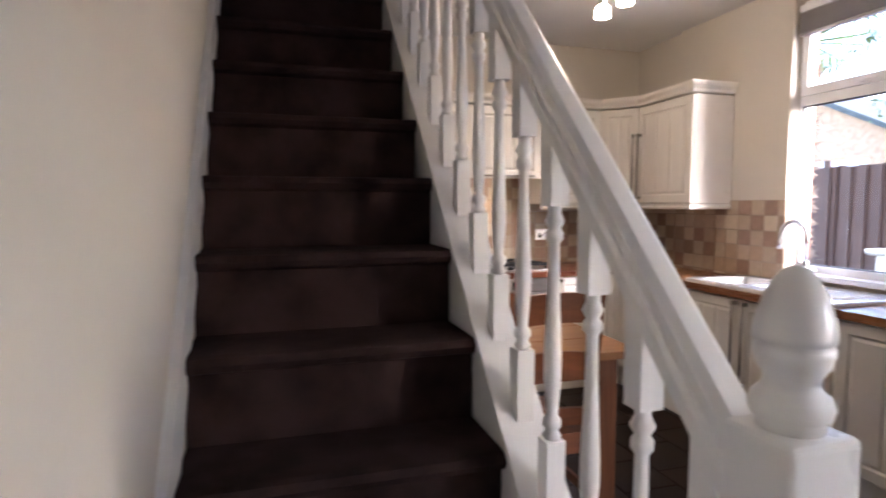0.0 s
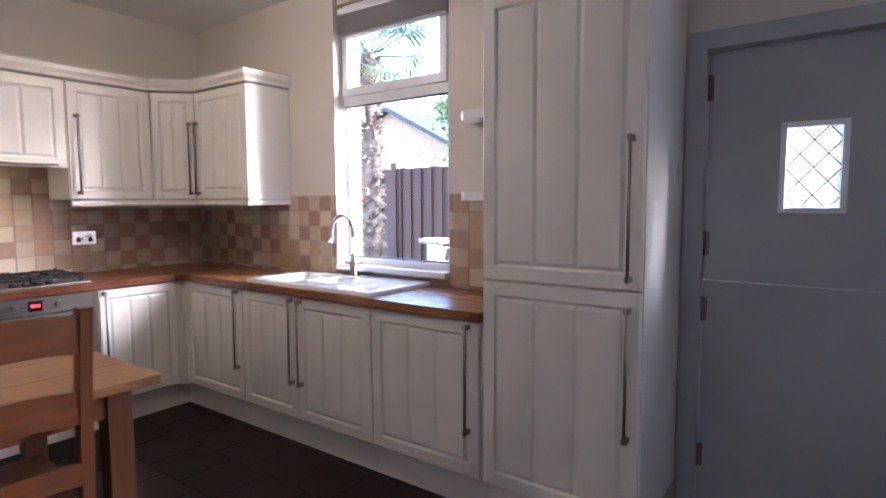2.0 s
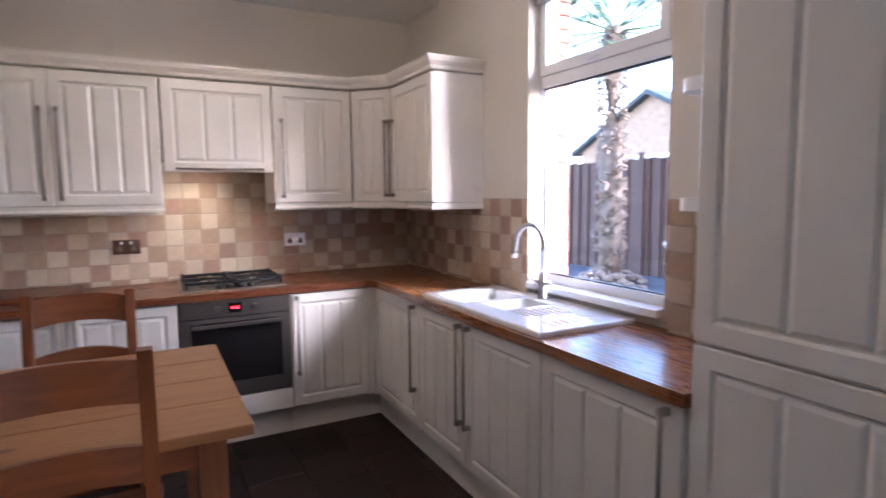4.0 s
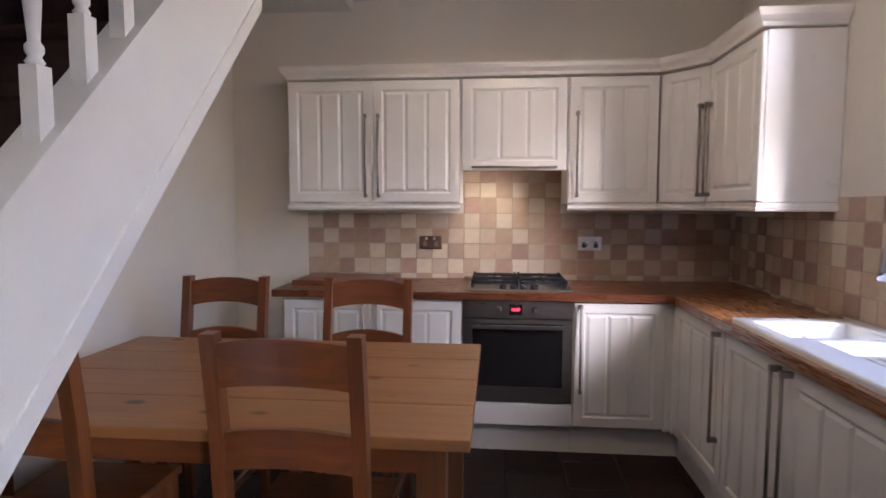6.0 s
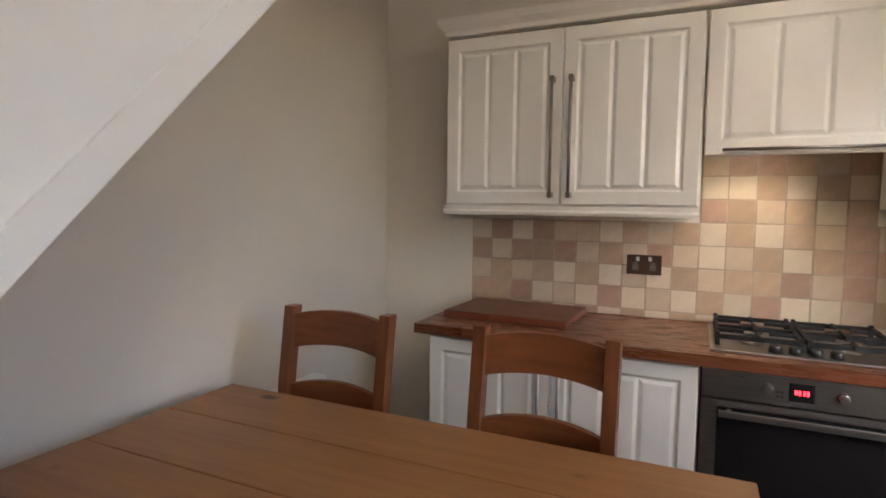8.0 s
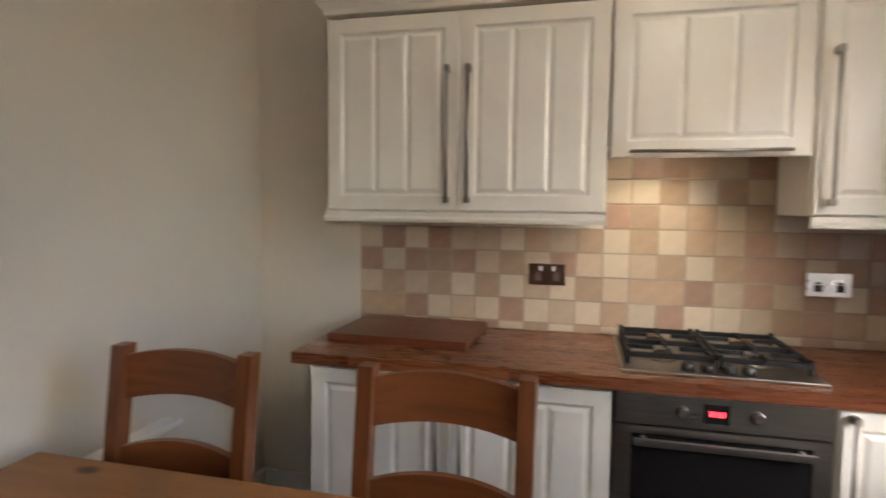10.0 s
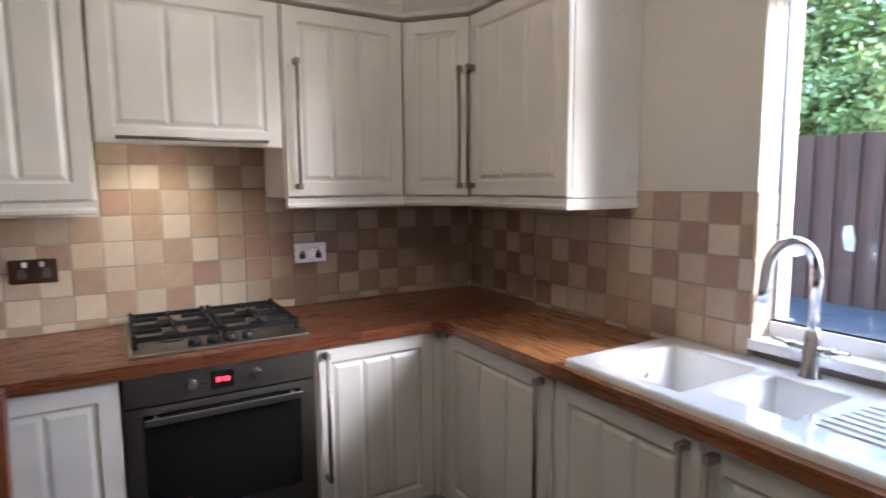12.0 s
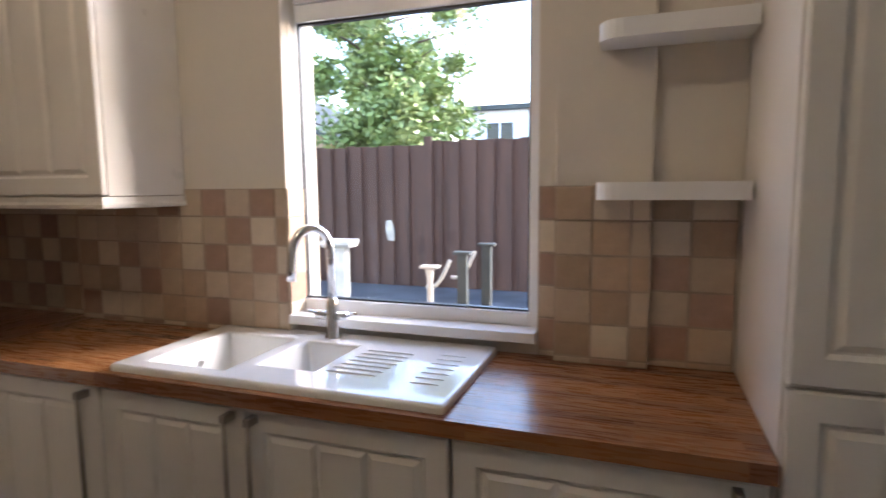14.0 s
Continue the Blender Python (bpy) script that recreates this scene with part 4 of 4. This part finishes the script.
for x in (0.11, TX1 - TX0 - 0.11):
    for y in (0.11, TY1 - TY0 - 0.11):
        bm = B()
        prism(bm, [(x - 0.04, y - 0.04), (x + 0.04, y - 0.04), (x + 0.04, y + 0.04), (x - 0.04, y + 0.04)], "z", 0, TZ - 0.036)
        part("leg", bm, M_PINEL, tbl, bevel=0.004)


def chair():
    c = thing("dining_chair", pose(2.735, 3.90, 0), "orange waxed pine ladder-back dining chair", "chair", "chairs round the table")
    w = 0.232
    for s in (-1, 1):
        b = B()
        x = s * (w - 0.022)
        lo = [(x - 0.021, -0.02), (x + 0.021, -0.02), (x + 0.021, 0.025), (x - 0.021, 0.025)]
        rings = []
        for z, dy, k in ((0, 0.0, 0.9), (0.44, 0.02, 1), (0.80, -0.005, 1), (1.045, -0.040, 1.0)):
            rings.append([b.verts.new((x + (p[0] - x) * k, p[1] * k + dy, z)) for p in lo])
        for a, q in zip(rings, rings[1:]):
            for k in range(4):
                b.faces.new((a[k], a[(k + 1) % 4], q[(k + 1) % 4], q[k]))
        b.faces.new(rings[0][::-1])
        b.faces.new(rings[-1])
        part("back_post", b, M_CHAIR, c, bevel=0.006)
        b = B()
        box(b, x - 0.021, x + 0.021, 0.40, 0.442, 0, 0.44)
        part("leg", b, M_CHAIR, c, bevel=0.004)
        b = B()
        box(b, x - 0.010, x + 0.010, 0.04, 0.402, 0.20, 0.235)
        part("stretcher", b, M_CHAIR, c)
    for z0, z1, dy, arch in ((0.908, 1.020, -0.028, 0.018), (0.690, 0.790, -0.002, 0.022), (0.500, 0.570, 0.008, 0.018)):
        b = B()
        n = 10
        prev = None
        for k in range(n + 1):
            u = k / n * 2 - 1
            x = u * (w - 0.040)
            y = dy - 0.022 * (1 - u * u)
            up = arch * (1 - u * u)
            ring = [b.verts.new(p) for p in ((x, y - 0.009, z0 + up), (x, y + 0.011, z0 + up), (x, y + 0.005, z1 + up), (x, y - 0.015, z1 + up))]
            if prev:
                for j in range(4):
                    b.faces.new((prev[j], prev[(j + 1) % 4], ring[(j + 1) % 4], ring[j]))
            else:
                b.faces.new(ring[::-1])
            prev = ring
        b.faces.new(prev)
        part("back_slat", b, M_CHAIRX, c, "curved ladder-back slat")
    b = B()
    prism(b, [(-w + 0.02, 0.02), (w - 0.02, 0.02), (w + 0.005, 0.455), (-w - 0.005, 0.455)], "z", 0.442, 0.466)
    part("seat", b, M_CHAIRX, c, "solid pine seat", 0.006)
    for y0, y1 in ((0.405, 0.425), (0.03, 0.05)):
        b = B()
        box(b, -w + 0.04, w - 0.04, y0, y1, 0.375, 0.441)
        part("seat_rail", b, M_CHAIRX, c)
    return c


ch0 = chair()
ch0.matrix_basis = pose(2.735, 3.880, 0)
copy_thing(ch0, pose(1.95, 3.893, 0, 0, 0, 1)).scale = (0.93, 1, 1.025)
copy_thing(ch0, pose(1.995, 5.015, 0, 0, 0, 180)).scale = (0.875, 1, 1.01)
copy_thing(ch0, pose(2.675, 5.010, 0, 0, 0, 179)).scale = (0.875, 1, 1.01)

ch0.scale = (0.875, 1, 1.025)

ledge = thing("boxed_ledge", pose(XL, 5.08, 0), "low white painted pipe boxing against the wall", "boxing")
bm = B()
box(bm, 0.0005, 0.062, 0, 0.47, 0, 0.625)
part("boxing", bm, M_WALL, ledge, bevel=0.003)
bm = B()
box(bm, 0.0005, 0.075, -0.008, 0.478, 0.626, 0.646)
part("top_board", bm, M_GLOSS, ledge, "white gloss top board", 0.004)

# ---- garden ----
bm = B()
bmesh.ops.create_grid(bm, x_segments=2, y_segments=2, size=1, matrix=Matrix.Translation((255.2, 0, 0.22)) @ Matrix.Diagonal((250, 300, 1, 1)))
tagged(part("ground", bm, M_GROUND), "damp grey paved yard outside the window", "ground", kind="structure")

FENX = 9.4
fence = thing("garden_fence", pose(FENX, 0, 0.22), "dark brown close-boarded garden fence", "fence")
bm = B()
prism(bm, [(-0.011, -0.062), (-0.003, 0.062), (0.008, 0.062), (0.008, -0.062)], "z", 0, 1.0)
fb = mesh_of("fence_board", bm, M_FENCE, 0.004, 1)
for k in range(122):
    y = 0.5 + k * 0.106
    o = new("fence_board", fb)
    o.parent = fence
    o.matrix_basis = pose((0.012 if k % 2 else -0.012), y, 0, 0, 0, random.uniform(-1, 1)) @ Matrix.Diagonal((1, 1, 1.71 + random.uniform(-0.012, 0.012) + (0.035 if y < 5.9 else 0), 1))
for y in (1.3, 3.6, 5.9, 8.2, 10.5):
    bm = B()
    box(bm, -0.06, -0.026, y - 0.05, y + 0.05, 0, 1.80)
    part("fence_post", bm, M_FENCE, fence, bevel=0.004)

bm = B()
prism(bm, [(-0.05, -0.13), (0.03, -0.12), (0.06, 0.02), (0.05, 0.12), (-0.02, 0.13), (-0.06, -0.02)], "x", -0.030, -0.024)
part("patch", bm, M_STONE, fence, "bare pale patch on the boards", at=pose(0, 6.42, 0.68))

# palm
palm = thing("palm_tree", pose(8.3, 7.72, 0.22), "palm with a shaggy fibrous trunk and fan leaves", "tree")
bm = B()
tube(bm, [(0, 0, 0), (0.01, 0.01, 0.8), (0.0, 0.03, 1.8), (0.02, 0.02, 2.9), (0.0, 0.0, 3.3)], [0.17, 0.15, 0.15, 0.16, 0.12], 16)
part("trunk", bm, M_TRUNK, palm)
bm = B()
for k in range(520):
    z = 0.1 + 3.1 * random.random()
    a = random.random() * 2 * math.pi
    r0, ln, wd_ = 0.145, 0.07 + 0.07 * random.random(), 0.03
    d, t_ = Vector((math.cos(a), math.sin(a), 0)), Vector((-math.sin(a), math.cos(a), 0))
    p = d * r0 + Vector((0, 0, z))
    tip = d * (r0 + ln * 0.8) + Vector((0, 0, z + ln * random.uniform(-0.5, 0.9)))
    v = [bm.verts.new(p - t_ * wd_), bm.verts.new(p + t_ * wd_), bm.verts.new(tip), bm.verts.new(p + d * 0.02 + Vector((0, 0, 0.04)))]
    bm.faces.new((v[0], v[1], v[2]))
    bm.faces.new((v[1], v[3], v[2]))
    bm.faces.new((v[3], v[0], v[2]))
part("trunk_fibre", bm, M_TRUNK, palm, "ragged leaf bases")
for k in range(26):
    bm = B()
    a, el = k * 2.4, random.uniform(-0.5, 1.1)
    d = Vector((math.cos(a) * math.cos(el), math.sin(a) * math.cos(el), math.sin(el)))
    c0 = Vector((0, 0, 3.25)) + d * 0.65
    tube(bm, [(0, 0, 3.25), tuple(c0)], 0.012, 6)
    side = d.cross(Vector((0, 0, 1))).normalized()
    for j in range(17):
        f = radians(-100 + 200 * j / 16)
        tipd = d * math.cos(f) + side * math.sin(f)
        tip = c0 + tipd * 0.5 + Vector((0, 0, -0.12 - 0.05 * random.random()))
        mid = c0 + tipd * 0.28
        n2 = tipd.cross(d.cross(side)).normalized() * 0.018
        vv = [bm.verts.new(c0), bm.verts.new(mid + n2), bm.verts.new(tip), bm.verts.new(mid - n2)]
        bm.faces.new(vv)
    part("fan_leaf", bm, M_PALM, palm)
# rubble round the palm
bm = B()
for k in range(60):
    a, r = random.random() * 6.28, 0.5 * math.sqrt(random.random())
    s = random.uniform(0.04, 0.10)
    bmesh.ops.create_icosphere(bm, subdivisions=1, radius=s, matrix=Matrix.Translation((8.3 + r * math.cos(a), 7.72 + r * math.sin(a), 0.22 + max(0.02, 0.28 - 0.5 * r))) @ Matrix.Diagonal((1, 1, 0.6, 1)))
tagged(part("rubble", bm, M_TRUNK), "low heap of brown stones round the palm", "stones", kind="stuff")

# pedestals outside the window, stepped in height
def pedestal(x, y, top, pale):
    h = top - 0.22
    po = thing("garden_pedestal", pose(x, y, 0.22), "slim pale stone pedestal with a flat top" if pale else "dark timber pedestal with a pale rope", "pedestal", "stepped pedestals outside the window")
    b = B()
    if pale:
        lathe(b, [(0.04, 0.0), (0.04, 0.06), (0.018, 0.10), (0.015, h - 0.07), (0.022, h - 0.03), (0.028, h - 0.015)], 14)
    else:
        box(b, -0.018, 0.018, -0.024, 0.024, 0, h - 0.015)
    part("column", b, M_STONE if pale else M_ROOF, po)
    b = B()
    box(b, -0.03, 0.03, -0.045, 0.045, h - 0.014, h)
    part("cap", b, M_STONE if pale else M_ROOF, po, bevel=0.005)
    if not pale:
        b = B()
        tube(b, [(-0.05, 0.05 + 0.13 * u, h - 0.04 - 0.14 * u - 0.05 * math.sin(math.pi * u)) for u in (j / 8 for j in range(9))], 0.010, 8)
        part("rope", b, M_STONE, po, "pale thick rope")


pedestal(5.60, 4.465, 1.045, True)
pedestal(5.75, 4.345, 1.10, False)
pedestal(5.90, 4.26, 1.13, False)

bt = thing("garden_table", pose(8.0, 6.34, 0.22, 0, 0, 8), "pale cast stone bird table on a square column", "bird table")
bm = B()
box(bm, -0.075, 0.075, -0.075, 0.075, 0.062, 0.620)
part("column", bm, M_STONE, bt, bevel=0.01)
bm = B()
box(bm, -0.11, 0.11, -0.11, 0.11, 0.0, 0.06)
part("foot", bm, M_STONE, bt, bevel=0.01)
bm = B()
prism(bm, [(-0.10, 0.622), (0.10, 0.622), (0.15, 0.655), (0.15, 0.690), (-0.15, 0.690), (-0.15, 0.655)], "y", -0.15, 0.15)
part("slab", bm, M_STONE, bt, "pale square slab", 0.008)


def leafy_tree(x, y, h, rx, zc, rz, n, label):
    t = thing("tree", pose(x, y, 0.22), label, "tree")
    b = B()
    tube(b, [(0, 0, 0), (0.05, 0.0, 0.8), (0, 0.08, h * 0.55), (0.05, 0.0, h * 0.9)], [0.16, 0.13, 0.09, 0.03], 10)
    for k in range(14):
        a, z = k * 2.4, h * (0.3 + 0.04 * k)
        tube(b, [(0, 0, z), (math.cos(a) * rx * 0.4, math.sin(a) * rx * 0.4, z + 0.35), (math.cos(a) * rx * 0.8, math.sin(a) * rx * 0.8, z + 0.6)], [0.05, 0.03, 0.01], 6)
    part("trunk", b, M_BARK, t)
    clumps = []
    for k in range(46):
        a, u, r = random.random() * 6.283, random.uniform(-1, 1), random.random() ** 0.4
        c = math.sqrt(1 - u * u)
        clumps.append((Vector((math.cos(a) * c * rx * r, math.sin(a) * c * rx * r, zc + u * rz * r)), random.uniform(0.25, 0.55)))
    vs, fs = [], []
    for k in range(n):
        p, r = clumps[k % len(clumps)]
        q = p + Vector((random.gauss(0, 1), random.gauss(0, 1), random.gauss(0, 0.8))) * r * 0.55
        ax = Vector((random.gauss(0, 1), random.gauss(0, 1), random.gauss(0, 0.6))).normalized()
        s = ax.cross(Vector((random.gauss(0, 1), random.gauss(0, 1), random.gauss(0, 1)))).normalized()
        ln = random.uniform(0.06, 0.11)
        i = len(vs)
        vs += [tuple(q - ax * ln), tuple(q + s * ln * 0.45), tuple(q + ax * ln), tuple(q - s * ln * 0.45)]
        fs.append((i, i + 1, i + 2, i + 3))
    me = bpy.data.meshes.new("crown")
    me.from_pydata(vs, [], fs)
    me.materials.append(M_LEAF)
    o = new("crown", me)
    o.parent = t
    o["label"] = "uneven crown of small bright leaves"


leafy_tree(15.2, 9.2, 6.0, 2.1, 3.7, 2.9, 18000, "bushy green tree behind the garden fence")
leafy_tree(14.2, 8.3, 3.4, 1.2, 2.3, 1.1, 7000, "smaller green tree behind the garden fence")

# outbuilding with a gable, and a pale house far off
gb = thing("outbuilding", pose(18.5, 16.3, 0.2) @ Matrix.Diagonal((1.18, 1.18, 1.18, 1)), "buff brick outbuilding with a low gable roof", "building")
bm = B()
prism(bm, [(-2.9, 0), (2.9, 0), (2.9, 2.4), (0, 3.85), (-2.9, 2.4)], "x", 0.0, 5.0)
part("wall", bm, M_BRICKFAR, gb)
for s in (-1, 1):
    bm = B()
    prism(bm, [(0, 3.87), (s * 3.2, 2.27), (s * 3.2, 2.40), (0, 4.02)], "x", -0.25, 5.2)
    part("roof", bm, M_ROOF, gb)
bm = B()
box(bm, -0.03, 0.05, -1.6, 1.6, 0.0, 2.15)
part("garage_door", bm, M_RENDERW, gb)
fh = thing("house", pose(30, 8.0, 0.2), "pale rendered house seen far behind the fence", "house")
bm = B()
box(bm, 0, 8, -7, 4.0, 0, 4.9)
part("wall", bm, M_RENDERW, fh)
bm = B()
box(bm, -0.4, 8.4, -7.4, 4.4, 4.9, 5.12)
part("roof", bm, M_ROOF, fh)
for wy in (-5.6, -3.2, -0.8, 1.4):
    bm = B()
    box(bm, -0.02, 0.02, wy, wy + 1.3, 3.3, 4.3)
    hw = part("window", bm, M_BLACKGL, fh)
    bm = B()
    for a, b_, c, d_ in ((wy - 0.06, wy, 3.24, 4.36), (wy + 1.3, wy + 1.36, 3.24, 4.36), (wy, wy + 1.3, 3.24, 3.3), (wy, wy + 1.3, 4.3, 4.36), (wy + 0.62, wy + 0.68, 3.3, 4.3)):
        box(bm, -0.06, -0.022, a, b_, c, d_)
    part("frame", bm, M_UPVC, hw)

# ---- wall tiles, bricks and floor tiles ----
PX, PZ, JT = 0.104, 0.0985, 0.003
tile_cache = {}


def tile_mesh(w, h, m):
    key = (round(w, 3), round(h, 3), m.name)
    if key not in tile_cache:
        b = B()
        raised(b, 0, w, 0, h, 0.0, -0.0075, 0.0022)
        tile_cache[key] = mesh_of("tile", b, m)
    return tile_cache[key]


def tile_field(parent, place, u0, u1, rows, start, skip=None):
    """Square tiles from u0 to u1 along a wall; place(u, z) is the pose of a tile's corner."""
    b = B()
    box(b, 0, u1 - u0, -0.0045, -0.0004, 0, rows[-1] - rows[0])
    g = part("grout_bed", b, M_GROUT, parent, at=place(u0, rows[0]))
    cuts = [u0]
    k = math.ceil((u0 - start) / PX + 0.05)
    while start + k * PX < u1 - 0.012:
        cuts.append(start + k * PX)
        k += 1
    cuts.append(u1)
    for i in range(len(cuts) - 1):
        for j in range(len(rows) - 1):
            if skip and skip((cuts[i] + cuts[i + 1]) / 2, (rows[j] + rows[j + 1]) / 2):
                continue
            light = ((i + j) % 2 == 0) if random.random() < 0.82 else random.random() < 0.5
            m = random.choice(TILE_LIGHT if light else TILE_DARK)
            o = new("tile", tile_mesh(cuts[i + 1] - cuts[i] - JT, rows[j + 1] - rows[j] - JT, m))
            o.parent = parent
            o.matrix_basis = place(cuts[i] + JT / 2, rows[j] + JT / 2)


R0 = [0.9105, 0.945] + [0.945 + PZ * k for k in range(1, 5)]
tile_field(wall_north, lambda u, z: pose(u, YH - 0.0005, z), 2.005, XW - 0.002, R0, 2.005)
RH = [R0[-1]] + [R0[-1] + PZ, R0[-1] + 2 * PZ, 1.65]
tile_field(wall_north, lambda u, z: pose(u, YH - 0.0005, z), 3.045, 3.662, RH, 2.005)
R1 = [0.9105, 0.93] + [0.93 + PZ * k for k in range(1, 6)]
tile_field(wall_east, lambda u, z: pose(XW - 0.0005, -u, z, 0, 0, -90), -(YH - 0.010), -5.622, R1[:-1], -YH)
tile_field(wall_east, lambda u, z: pose(XP - 0.0005, -u, z, 0, 0, -90), -5.62, -WY1, R1, -5.62)
tile_field(wall_east, lambda u, z: pose(XP - 0.0005, -u, z, 0, 0, -90), -PY1, -PY0, R1, -PY1)
tile_field(wall_east, lambda u, z: pose(XW - 0.0005, -u, z, 0, 0, -90), -WY0 + 0.002, -PY1 - 0.001, R1, -WY0)
tile_field(wall_east, lambda u, z: pose(XW - 0.0005, -u, z, 0, 0, -90), -PY0 + 0.002, -3.256, R1, -PY0)
tile_field(wall_east, lambda u, z: pose(u, WY1 - 0.0005, z), XP - 0.006, 4.795, [0.97, 1.03] + R1[3:], XP + 0.2)

bm = B()
box(bm, 0.002, 0.298, 0.002, 0.298, -0.0118, 0.0)
ft = mesh_of("floor_tile", bm, M_SLATE, 0.004, 1)
for i in range(11):
    for j in range(20):
        x, y = XL + 0.01 + i * 0.30, 0.30 + j * 0.30 - (0.15 if i % 2 else 0)
        o = new("floor_tile", ft)
        o.parent = floor
        o.matrix_basis = pose(x, y, random.uniform(-0.0012, 0.0))

bm = B()
box(bm, 0.001, 0.101, -0.012, -0.0005, 0, 0.065)
bh = mesh_of("brick", bm, M_BRICK, 0.003, 1)
bm = B()
box(bm, 0.001, 0.148, -0.012, -0.0005, 0, 0.065)
bl_ = mesh_of("brick", bm, M_BRICK, 0.003, 1)
for k in range(22):
    z = 0.95 + k * 0.075
    for x, me in ((4.892, bh), (5.001, bl_)) if k % 2 else ((4.892, bl_), (5.049, bh)):
        o = new("brick", me)
        o.parent = wall_outer
        o.matrix_basis = pose(x, 4.86, z)
